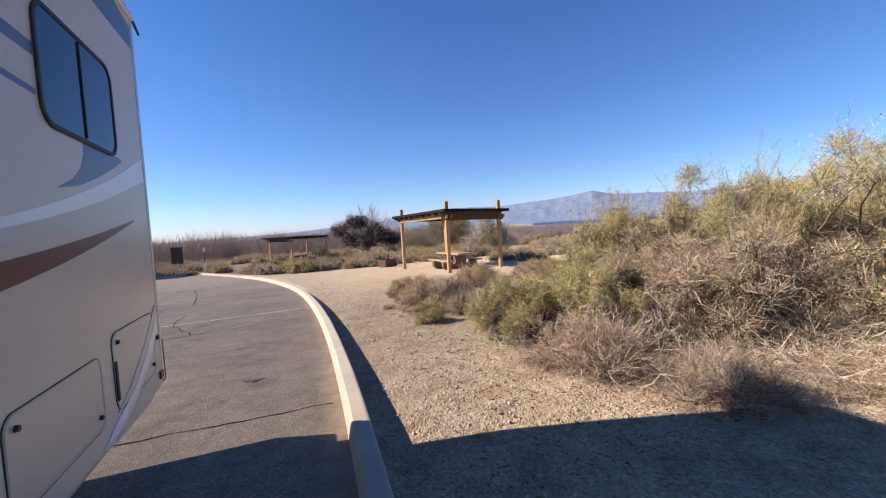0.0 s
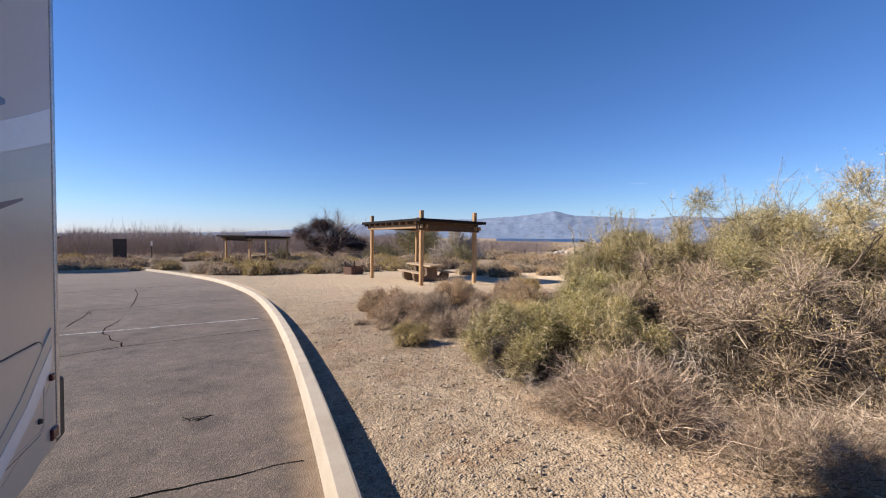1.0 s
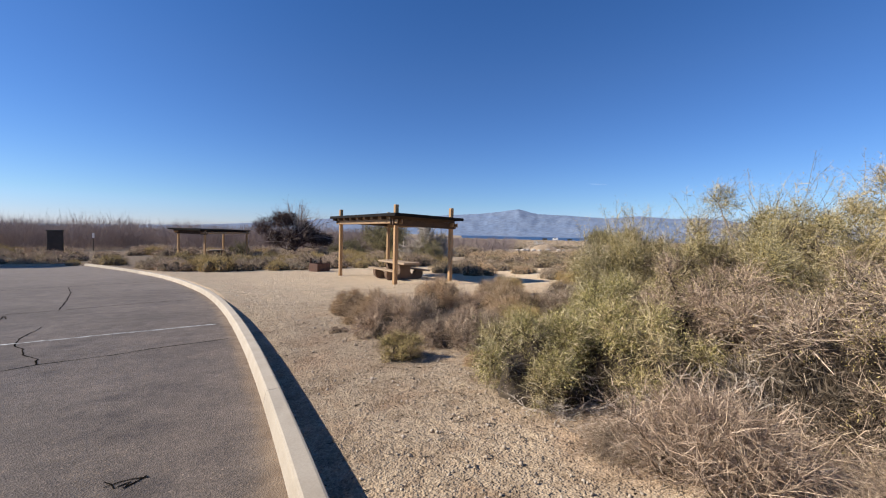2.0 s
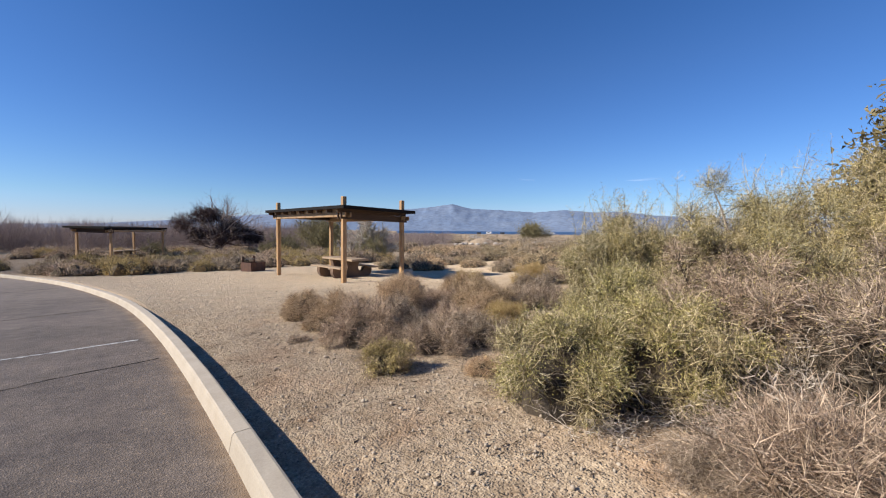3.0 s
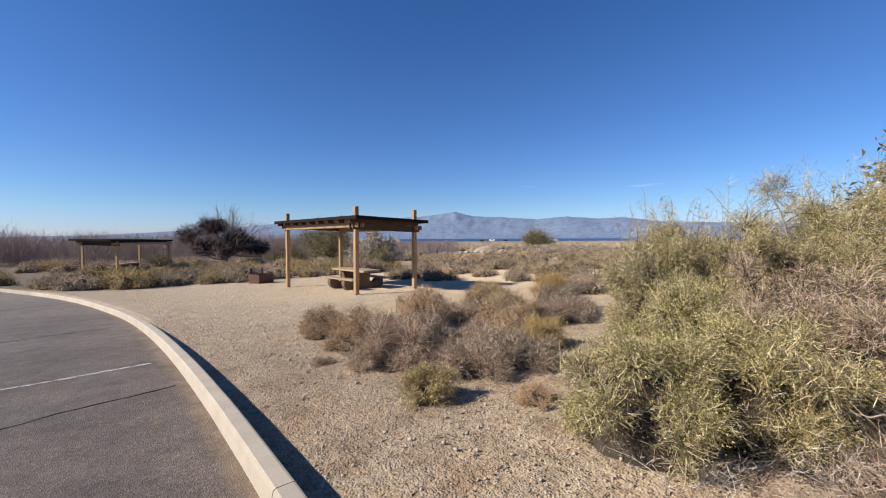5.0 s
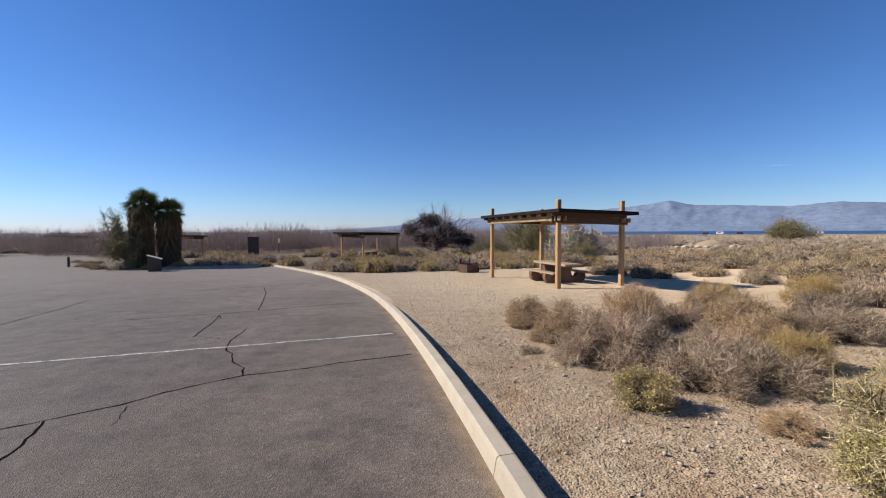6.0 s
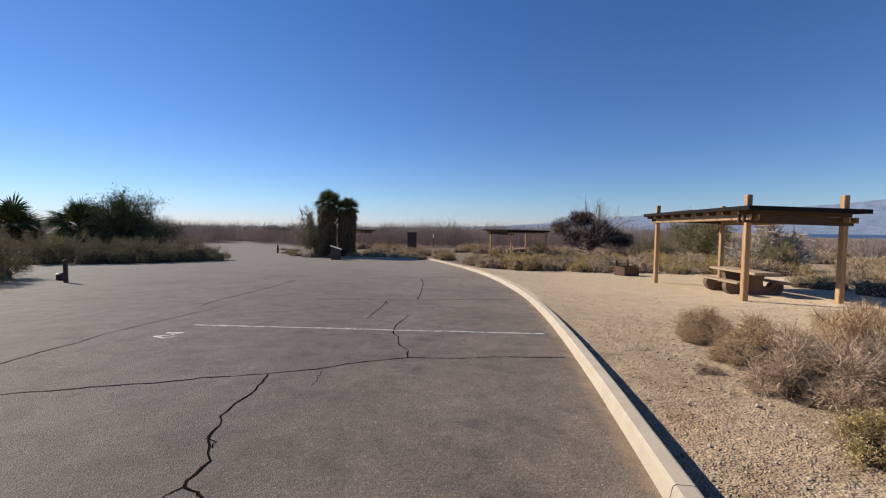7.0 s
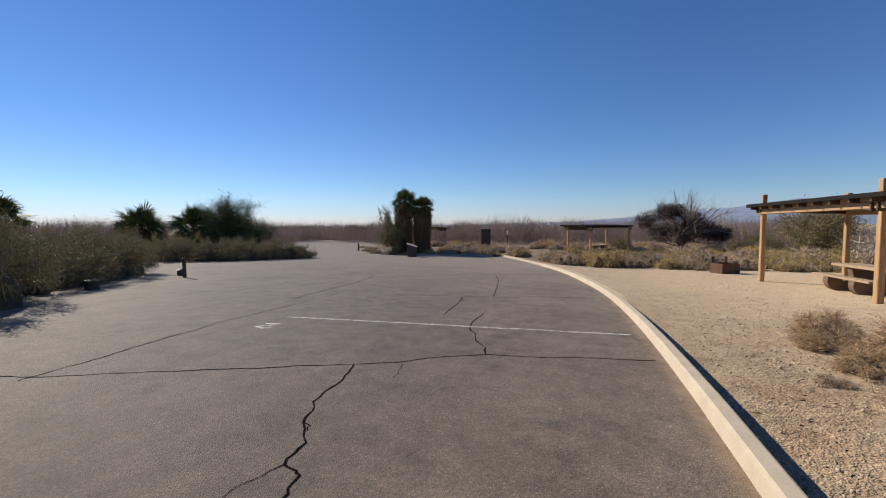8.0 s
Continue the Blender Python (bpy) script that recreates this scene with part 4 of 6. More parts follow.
shrub_kind("rust_far", (MAT_TWIG_RUST, MAT_LEAF_GOLD), "rust-brown dry desert shrub", "shrub", seed=58, h=0.72, r=1.0, **FAR)
shrub_kind("gold_far", (MAT_TWIG_TAN, MAT_LEAF_GOLD), "golden-tan dry desert shrub", "shrub", seed=56, h=0.75, r=1.0, **FAR)
shrub_kind("tuft_far", (MAT_TWIG_STRAW, MAT_LEAF_GOLD), "small pale dry shrub far out on the flat", "shrub", seed=59, h=0.7, r=0.9, n_spike=400, n_leaf=130, width=0.019, leaf=(0.075, 0.022))
shrub_kind("tuft_brown", (MAT_LEAF_DUSTY, MAT_LEAF_DUSTY), "small brown dry shrub far out on the flat", "shrub", seed=60, h=0.7, r=0.9, n_spike=400, n_leaf=130, width=0.019, leaf=(0.075, 0.022))
MOUND = dict(h=0.66, r=0.92, n_spike=3000, n_leaf=1100, width=0.006, leaf=(0.026, 0.006), reach=(0.05, 0.17))
shrub_kind("mound_rust", (MAT_TWIG_RUST, MAT_LEAF_GOLD), "rounded rust-brown desert shrub on the flat", "shrub", seed=62, **MOUND)
shrub_kind("mound_gold", (MAT_TWIG_TAN, MAT_LEAF_GOLD), "rounded straw-gold desert shrub on the flat", "shrub", seed=64, **MOUND)
shrub_kind("mound_grey", (MAT_TWIG_STRAW, MAT_LEAF_DUSTY), "rounded grey-tan desert shrub on the flat", "shrub", seed=66, **MOUND)
shrub_kind("green_hedge", (MAT_TWIG_DARK, MAT_LEAF_GREYGREEN, MAT_LEAF_GREYGREEN), "dense grey-green saltbush at the asphalt edge", "bush", seed=61, h=1.85, r=1.75, lobe=(0.3, 0.6), n_lobe=26, n_twig=1000, n_side=4000, n_leaf=7000, n_inner=500, n_shoot=8, thick=0.02, width=0.007, side=(0.1, 0.28), leaf=(0.06, 0.017), kink=0.3, core=0.5)


def scatter(count, region, keys, name, sizes, gap, seed, group):
    """Shrubs at random inside a region test, no two too near one another."""
    rnd = random.Random(seed)
    done = []
    tries = 0
    while len(done) < count and tries < count * 60:
        tries += 1
        x, y = region(rnd)
        if x is None:
            continue
        s = rnd.uniform(*sizes)
        if any((x - a) ** 2 + (y - b) ** 2 < (gap * (s + c) / 2) ** 2 for a, b, c in done):
            continue
        done.append((x, y, s))
        plant(rnd.choice(keys), name, x, y, rnd.uniform(0, 360), s, rnd.uniform(0.75, 1.1), group=group)
    return done


def scatter_stuff(count, region, keys, name, sizes, gap, seed, label):
    """The same for shrubs too far off to pick apart: all joined into one mesh."""
    rnd = random.Random(seed)
    done, V, F, M, mats, at = [], [], [], [], [], 0
    for _ in range(count * 60):
        if len(done) == count:
            break
        x, y = region(rnd)
        if x is None:
            continue
        s = rnd.uniform(*sizes)
        if any((x - a) ** 2 + (y - b) ** 2 < (gap * (s + c) / 2) ** 2 for a, b, c in done):
            continue
        done.append((x, y, s))
        m = np.array(pose(x, y, gz(x, y) - 0.01, 0, 0, rnd.uniform(0, 360)) @ Matrix.Diagonal((s, s, s * rnd.uniform(0.7, 1.05), 1)))
        for _, me in SHRUBS[rnd.choice(keys)][0]:
            v, f = np.empty(len(me.vertices) * 3, np.float32), np.empty(len(me.loops), np.int32)
            me.vertices.foreach_get("co", v)
            me.loops.foreach_get("vertex_index", f)
            v = v.reshape(-1, 3) @ m[:3, :3].T + m[:3, 3]
            if me.materials[0] not in mats:
                mats.append(me.materials[0])
            V.append(v)
            F.append(f.reshape(-1, 3) + at)
            M.append(np.full(len(f) // 3, mats.index(me.materials[0]), np.int32))
            at += len(v)
    me = fast_mesh(name, np.concatenate(V), np.concatenate(F))
    for mt in mats:
        me.materials.append(mt)
    me.polygons.foreach_set("material_index", np.concatenate(M))
    tagged(part(name, me, None), label, "vegetation", kind="stuff")


# ---- asphalt cracks and paint ----
CRACKS = [          # width, then plan points
    (0.018, [(-9.5, 5.0), (-5.74, 6.2), (-5.07, 6.54), (-4.57, 6.8), (-4.08, 7.04), (-3.7, 7.19), (-3.36, 7.41), (-2.76, 7.67), (-2.33, 7.92), (-2.05, 8.19), (-1.4, 8.58), (-0.72, 8.67), (-0.2, 8.83), (0.23, 8.89), (0.62, 8.97)]),
    (0.018, [(-2.76, 7.67), (-2.68, 7.3), (-2.62, 7.05), (-2.6, 6.83), (-2.55, 6.6), (-2.45, 6.43), (-2.41, 6.24), (-2.3, 6.12), (-2.17, 5.95), (-2.16, 5.79), (-2.12, 5.64), (-2.0, 5.6), (-1.95, 5.56), (-1.92, 5.44), (-1.89, 5.34)]),
    (0.009, [(-2.12, 5.64), (-2.16, 5.51), (-2.23, 5.36), (-2.2, 5.0)]),
    (0.009, [(-2.41, 6.22), (-2.3, 6.2), (-2.27, 6.1)]),
    (0.018, [(-1.4, 8.58), (-1.46, 8.88), (-1.69, 9.25), (-1.79, 9.64), (-1.93, 9.85), (-2.05, 10.5), (-2.04, 10.97), (-2.04, 11.52)]),
    (0.017, [(-2.83, 12.83), (-3.02, 13.4), (-2.87, 12.63), (-2.79, 11.4), (-2.74, 11.0)]),
    (0.007, [(-2.73, 11.13), (-2.28, 10.77), (-2.08, 10.65)]),
    (0.022, [(-3.31, 19.88), (-2.84, 17.69), (-2.29, 13.86)]),
    (0.032, [(-5.66, 19.3), (-4.08, 19.93), (-2.45, 20.63), (-0.72, 21.58)]),
    (0.024, [(-4.77, 13.28), (-3.74, 13.53), (-3.12, 13.54), (-2.27, 13.73), (-1.16, 14.15), (0.23, 14.5)]),
    (0.016, [(-5.75, 6.1), (-5.82, 6.91), (-6.02, 7.94), (-6.18, 9.0), (-6.22, 9.95), (-6.22, 11.53)]),
    (0.020, [(-6.75, 11.75), (-6.88, 12.14), (-7.05, 13.62), (-7.3, 15.63), (-7.72, 17.8)]),
    (0.006, [(-2.25, 7.86), (-2.16, 7.56), (-2.15, 7.4)]),
    # a small tar patch, drawn as a knot of crack strips (two rows)
    (0.012, [(-0.28, 5.13), (-0.22, 5.02), (-0.16, 5.06), (-0.18, 4.99), (-0.08, 5.08)]),
    (0.010, [(-0.26, 5.06), (-0.14, 5.1), (-0.06, 5.05)]),
    (0.014, [(-1.07, 3.99), (-0.6, 3.97), (-0.28, 3.93), (0.1, 3.92), (0.51, 3.93)]),
]
for i, (w, pts) in enumerate(CRACKS):
    tagged(part("crack", ribbon(pts, w, 0.004, 0.012, i), MAT_CRACK), "dark jagged crack across the asphalt", "crack", "asphalt cracks", "structure")
tagged(part("parking_line", ribbon([(-5.41, 9.83), (-2.5, 10.08), (0.51, 10.34)], 0.06, 0.005, 0.008, 3), MAT_LINE), "worn white painted parking line on asphalt", "road marking", kind="structure")
mark = thing("stall_mark", Matrix(), "worn white painted mark beside the parking line", "road marking", kind="structure")
for pts in ([(-5.36, 9.18), (-5.12, 9.26)], [(-5.14, 9.24), (-5.2, 9.06)], [(-5.37, 8.97), (-5.2, 9.06)], [(-5.37, 8.97), (-5.15, 8.88), (-5.06, 9.0)]):
    part("paint_bar", ribbon(pts, 0.05, 0.005, 0.006, 5), MAT_LINE, mark)


# ---- motorhome ----
def motorhome():
    X, YE, YF, ZB, ZT, W = -0.61, 3.57, -4.6, 0.5, 3.04, 2.42
    rv = thing("motorhome", pose(X, YE, 0.0), "cream motorhome with white, taupe and maroon swoosh stripes", "motorhome")
    L = YE - YF
    part("body", box(-W, 0, -L, 0.035, ZB, ZT, 0.04, 3), MAT_BODY, rv)

    def patch(name, outline, mat, lift, label=""):
        """A painted or trim shape on the side wall: outline of (y from the rear corner, z)."""
        bm = prism(outline, lift, "x")
        bmesh.ops.triangulate(bm, faces=[f for f in bm.faces if len(f.verts) > 4])
        return part(name, bm, mat, rv, label)

    def curve(points, n=22):
        """Smooth curve through points (a, b), straight on beyond the last bend."""
        a, b = [p[0] for p in points], [p[1] for p in points]
        co = np.polyfit(a, b, 2)
        return [(float(x), float(np.polyval(co, x))) for x in np.linspace(a[0], a[-1], n)]

    def band(name, low, high, mat, lift):
        patch(name, curve(low) + curve(high)[::-1], mat, lift)

    band("white_stripe", [(-2.6, 1.44), (-1.55, 1.55), (-1.1, 1.62), (-0.5, 1.75), (-0.012, 1.89)], [(-2.6, 1.46), (-1.54, 1.59), (-1.08, 1.68), (-0.62, 1.81), (-0.012, 2.04)], MAT_WHITE, 0.0012)
    band("taupe_stripe", [(-2.6, 1.36), (-1.56, 1.475), (-0.83, 1.59), (-0.012, 1.735)], [(-2.6, 1.435), (-1.55, 1.545), (-1.1, 1.615), (-0.5, 1.745), (-0.012, 1.885)], MAT_TAUPE, 0.0007)
    band("maroon_stripe", [(-3.4, 1.25), (-1.58, 1.36), (-1.23, 1.395), (-0.84, 1.475), (-0.28, 1.615)], [(-3.4, 1.36), (-1.57, 1.44), (-1.13, 1.49), (-0.69, 1.555), (-0.28, 1.62)], MAT_MAROON, 0.0016)
    patch("slate_fin", [(-1.17, 1.715), (-0.97, 1.745), (-0.75, 1.81), (-0.54, 1.885), (-0.40, 1.945), (-0.40, 1.962), (-0.88, 1.962), (-0.885, 1.90), (-0.93, 1.83), (-1.02, 1.77)], MAT_SLATE, 0.0012)
    patch("slate_band", [(-0.012, 2.74), (-0.012, 2.88), (-0.26, 2.92), (-0.66, 2.92), (-1.3, 2.92), (-1.9, 2.86), (-1.2, 2.82), (-0.62, 2.74)], MAT_SLATE, 0.0012)
    patch("upper_stripe", [(-3.4, 2.22), (-1.23, 2.2), (-1.23, 2.25), (-3.4, 2.29)], MAT_SLATE, 0.0012)
    patch("lower_stripe", [(-3.4, 2.09), (-1.25, 2.052), (-1.25, 2.075), (-3.4, 2.12)], MAT_SLATE, 0.0012)
    patch("thin_stripe", [(-3.4, 2.135), (-1.25, 2.088), (-1.25, 2.11), (-3.4, 2.16)], MAT_TAUPE, 0.0012)
    # swooshes low on the rear corner, running across the small hatch
    patch("white_accent", [(-0.06, 0.90), (-0.05, 0.99), (-0.30, 0.81), (-0.56, 0.68), (-0.86, 0.60), (-1.0, 0.545), (-0.8, 0.56), (-0.5, 0.635), (-0.24, 0.76)], MAT_WHITE, 0.0062)
    patch("taupe_accent", [(-0.05, 1.0), (-0.05, 1.07), (-0.34, 0.86), (-0.60, 0.72), (-0.80, 0.645), (-0.56, 0.70), (-0.30, 0.82)], MAT_TAUPE, 0.0067)
    patch("lower_grey", [(-0.03, 0.56), (-0.03, 0.86), (-0.12, 0.78), (-0.34, 0.64), (-0.62, 0.56), (-0.9, 0.512), (-0.3, 0.505)], MAT_TAUPE, 0.001)

    def rounded(y0, y1, z0, z1, r, n=5):
        pts = []
        for cy, cz, a0 in ((y1 - r, z1 - r, 0), (y0 + r, z1 - r, 90), (y0 + r, z0 + r, 180), (y1 - r, z0 + r, 270)):
            for i in range(n + 1):
                a = radians(a0 + 90 * i / n)
                pts.append((cy + r * math.cos(a), cz + r * math.sin(a)))
        return pts

    def ring(y0, y1, z0, z1, r, w, depth):
        """A frame of width w round a rounded opening, standing depth proud."""
        a, b = rounded(y0, y1, z0, z1, r), rounded(y0 + w, y1 - w, z0 + w, z1 - w, max(r - w, 0.01))
        bm = bmesh.new()
        rows = [[bm.verts.new((d, *p)) for p in o] for o, d in ((a, 0), (a, depth), (b, depth), (b, 0))]
        n = len(a)
        for r0, r1 in zip(rows, rows[1:]):
            for i in range(n):
                bm.faces.new((r0[i], r0[(i + 1) % n], r1[(i + 1) % n], r1[i]))
        bmesh.ops.recalc_face_normals(bm, faces=bm.faces)
        return bm

    for y0, y1 in ((-1.225, -0.475), (-3.3, -2.3)):
        win = part("window", prism(rounded(y0, y1, 1.965, 2.435, 0.085), 0.006, "x"), MAT_GLASS, rv, "dark tinted sliding window reflecting the sky")
        part("frame", ring(y0 - 0.012, y1 + 0.012, 1.953, 2.447, 0.095, 0.019, 0.010), MAT_SEAM, win)
        mid = y0 + (y1 - y0) * 0.5
        part("divider", box(0.006, 0.012, mid - 0.004, mid + 0.004, 1.98, 2.42), MAT_SEAM, win)
    for y0, y1, z0, z1 in ((-0.80, -0.13, 0.65, 1.035), (-1.66, -0.945, 0.645, 0.97), (-2.9, -1.75, 0.6, 0.97)):
        door = part("hatch", prism(rounded(y0, y1, z0, z1, 0.06), 0.004, "x"), MAT_BODY, rv)
        part("seal", ring(y0 - 0.005, y1 + 0.005, z0 - 0.005, z1 + 0.005, 0.063, 0.0035, 0.003), MAT_SEAM, door)
        part("trim", ring(y0 + 0.004, y1 - 0.004, z0 + 0.004, z1 - 0.004, 0.058, 0.008, 0.0055), MAT_TAUPE, door)
        part("latch", cyl(0.012, 0.010, 0, 0.012, 12, pose(0.004, y1 - 0.06, z0 + 0.06, 0, 90, 0)), MAT_SEAM, door)
        part("latch", cyl(0.012, 0.010, 0, 0.012, 12, pose(0.004, y0 + 0.06, z1 - 0.05, 0, 90, 0)), MAT_SEAM, door)
    part("hatch_hinge", box(0.004, 0.013, -0.80, -0.775, 0.70, 0.90, 0.004), MAT_STEEL, rv)
    part("corner_trim", box(-0.03, 0.004, 0.012, 0.038, 0.55, 2.98, 0.004), MAT_ALU, rv)
    part("roof_gutter", box(-0.02, 0.022, -L + 0.1, 0.03, 2.93, 2.965, 0.008), MAT_WHITE, rv)
    part("gutter_spout", prism([(-0.03, 2.965), (0.0, 2.985), (0.18, 2.918), (0.175, 2.908)], 0.012, "x"), MAT_SEAM, rv)
    part("bumper", box(-W + 0.06, -0.02, 0.036, 0.185, 0.5, 0.80, 0.02, 2), MAT_STEEL, rv)
    part("tail_lamp", box(-0.2, -0.03, 0.036, 0.065, 0.82, 1.06, 0.01), MAT_LAMP, rv)
    part("marker_lamp", box(0.0, 0.016, -0.075, -0.045, 0.84, 0.87, 0.004), MAT_LAMP, rv)
    part("reflector", box(0.0, 0.014, -0.075, -0.015, 0.575, 0.625, 0.003), MAT_LAMP, rv)
    for y in (-3.6, -7.0):
        for x in (-0.2, -W + 0.2):
            z0 = float(ground_z(0, YE + y))
            tyre = part("wheel", cyl(0.4, 0.4, -0.12, 0.12, 28, pose(x, y, z0 + 0.4, 0, 90, 0)), MAT_TYRE, rv)
            part("rim", cyl(0.21, 0.19, -0.125, 0.125, 20, pose(x, y, z0 + 0.4, 0, 90, 0)), MAT_ALU, tyre)
    return rv


motorhome()


# ---- picnic shelters ----
def shelter(name, m, label, post_foot, post_top=2.52):
    """Timber ramada, local u along x, v along y, z from the datum."""
    sh = thing(name, m, label, "picnic shelter", "picnic shelters")
    U, Vv, hw = 2.5, 5.25, 0.072
    tilt = pose(0, 0, 2.16, 0, 1.5, 0)          # the roof falls a little towards the far side

    def roof_part(kind, bm, mat):
        bmesh.ops.transform(bm, matrix=tilt, verts=bm.verts)
        part(kind, bm, mat, sh)

    for (u, v), z0 in zip(((0, 0), (0, Vv), (U, 0), (U, Vv)), post_foot):
        part("post", box(u - hw, u + hw, v - hw, v + hw, z0, post_top, 0.012), MAT_WOOD, sh)
    for u in (0, U):
        roof_part("header_beam", box(u - 0.125, u - 0.075, -0.3, Vv + 0.25, -0.33, -0.18, 0.006), MAT_BEAM)
        roof_part("header_beam", box(u + 0.075, u + 0.125, -0.3, Vv + 0.25, -0.33, -0.18, 0.006), MAT_BEAM)
    for v in (0, Vv):
        for k in (-1, 1):
            roof_part("cross_beam", box(-0.18, U + 0.16, v + k * 0.1 - 0.025, v + k * 0.1 + 0.025, -0.40 if v == 0 else -0.28, -0.182, 0.006), MAT_BEAM_SHADE)
    n = 9
    gap = (Vv + 0.3) / (n - 1)
    for k in range(n):
        v = -0.15 + k * gap
        roof_part("rafter", box(-0.34, U + 0.06, v - 0.024, v + 0.024, -0.178, -0.052, 0.004), MAT_BEAM_SHADE)
        if k < n - 1:
            roof_part("blocking", box(-0.13, -0.09, v + 0.03, v + gap - 0.03, -0.176, -0.056, 0.003), MAT_BEAM)
    n = 22
    u0, u1 = -0.36, U + 0.08
    w = (u1 - u0) / n
    for k in range(n):
        u = u0 + k * w
        j = 0.012 * math.sin(k * 2.3)
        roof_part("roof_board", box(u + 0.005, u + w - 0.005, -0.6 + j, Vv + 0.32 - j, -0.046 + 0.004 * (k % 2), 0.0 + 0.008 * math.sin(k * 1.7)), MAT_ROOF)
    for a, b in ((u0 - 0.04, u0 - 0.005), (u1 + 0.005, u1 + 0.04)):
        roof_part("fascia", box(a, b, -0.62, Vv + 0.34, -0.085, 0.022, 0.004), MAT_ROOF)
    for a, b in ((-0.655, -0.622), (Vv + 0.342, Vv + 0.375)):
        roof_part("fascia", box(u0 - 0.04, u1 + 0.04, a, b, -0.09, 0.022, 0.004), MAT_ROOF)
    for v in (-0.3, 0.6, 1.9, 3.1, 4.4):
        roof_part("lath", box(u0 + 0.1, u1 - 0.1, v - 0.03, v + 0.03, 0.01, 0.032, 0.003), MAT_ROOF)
    return sh


SH = pose(6.47, 15.68, 0, 0, 0, 4.2)
shelter("picnic_shelter", SH, "timber picnic shelter with tan posts and dark slatted roof", [-0.52, -0.75, -0.52, -0.75])
shelter("picnic_shelter", pose(-0.85, 42.4, -0.70, 0, 0, -42), "timber picnic shelter beyond the shrubs", [-0.6] * 4, 2.09)
shelter("picnic_shelter", pose(-36.6, 69, -0.95, 0, 0, 60), "distant dark-roofed picnic shelter", [-0.6] * 4, 2.09)
shelter("picnic_shelter", pose(-18, 56, -0.95, 0, 0, 80), "distant dark-roofed picnic shelter", [-0.6] * 4, 2.09)


def picnic_table(m):
    t = thing("picnic_table", m, "concrete picnic table with benches on curved brown legs", "picnic table")
    part("tabletop", box(-0.38, 0.38, -1.15, 1.15, 0.68, 0.76, 0.015, 2), MAT_TABLE, t)
    for s in (-1, 1):
        part("bench", box(s * 0.72 - 0.16, s * 0.72 + 0.16, -1.15, 1.15, 0.40, 0.46, 0.012, 2), MAT_TABLE, t)
    # leg: a slab with rounded feet and two scooped openings
    o = [(-0.30, 0.679), (-0.27, 0.56), (-0.24, 0.45)]
    o += [(-0.38 + 0.14 * math.cos(a), 0.40 - 0.16 * math.sin(a)) for a in np.linspace(0.3, math.pi - 0.2, 9)]
    o += [(-0.56, 0.399), (-0.86, 0.399)]
    o += [(-0.62 - 0.26 * math.cos(a), 0.30 - 0.30 * math.sin(a)) for a in np.linspace(0.1, math.pi / 2, 8)]
    full = o + [(-a, b) for a, b in o[::-1]]
    for y in (-0.62, 0.42):
        bm = prism([(a, b) for a, b in full], 0.2, "y")
        bmesh.ops.translate(bm, verts=bm.verts, vec=(0, y, 0))
        bmesh.ops.triangulate(bm, faces=[f for f in bm.faces if len(f.verts) > 4])
        part("leg", bm, MAT_LEG, t)
    return t


tc = SH @ Vector((1.42, 2.3, 0))
picnic_table(Matrix.Translation((tc.x, tc.y, gz(tc.x, tc.y) - 0.005)) @ pose(0, 0, 0, 0, 0, 4.2))

picnic_table(pose(1.85, 43.5, gz(1.85, 43.5), 0, 0, -42))


def fire_ring(x, y):
    f = thing("fire_pit", pose(x, y, gz(x, y) - 0.01, 0, 0, 20), "rusty square steel fire pit on sand", "fire pit")
    for a in range(4):
        bm = box(-0.40, 0.40, 0.38, 0.40, 0.0, 0.46, 0.004)
        bmesh.ops.transform(bm, matrix=pose(0, 0, 0, 0, 0, 90 * a), verts=bm.verts)
        part("side_plate", bm, MAT_RUST, f)
    part("ash_bed", box(-0.375, 0.375, -0.375, 0.375, 0.0, 0.12), MAT_STEEL, f)
    for k in range(7):
        x0 = -0.3 + k * 0.1
        part("grill_bar", box(x0 - 0.008, x0 + 0.008, -0.05, 0.36, 0.60, 0.616), MAT_STEEL, f)
    for s in (-1, 1):
        part("grill_support", box(s * 0.31 - 0.055, s * 0.31 + 0.055, 0.33, 0.36, 0.3, 0.74, 0.004), MAT_RUST, f)
    return f


fire_ring(6.1, 24.7)


def kiosk(x, y):
    k = thing("pay_station", pose(x, y, gz(x, y), 0, 0, 110), "dark metal pay station with pale slanted top", "pay station")
    part("cabinet", prism([(-0.35, 0.02), (0.35, 0.02), (0.35, 1.05), (-0.35, 0.82)], 0.7, "x"), MAT_DARKPANEL, k)
    part("top_panel", prism([(-0.42, 0.80), (0.40, 1.07), (0.40, 1.11), (-0.42, 0.84)], 0.8, "x"), MAT_WHITEFAR, k)
    part("plinth", box(-0.05, 0.75, -0.4, 0.4, -0.08, 0.03, 0.01), MAT_KERB, k)
    return k


kiosk(-12.4, 33.2)


def bollard(x, y, h, r=0.09):
    b = thing("bollard", pose(x, y, gz(x, y)), "short dark timber bollard at the asphalt edge", "bollard", "bollards")
    part("post", cyl(r, r * 0.95, -0.1, h, 14), MAT_DARKPANEL, b)
    part("cap", cyl(r * 1.05, r * 0.6, h, h + 0.04, 14), MAT_STEEL, b)


bollard(-14.0, 14.9, 0.74, 0.065)
bollard(-21.5, 41.0, 0.8)
bollard(-14.9, 15.5, 0.26, 0.14)
bollard(-13.36, 10.3, 0.38, 0.17)
bollard(-13.25, 11.4, 0.3, 0.17)


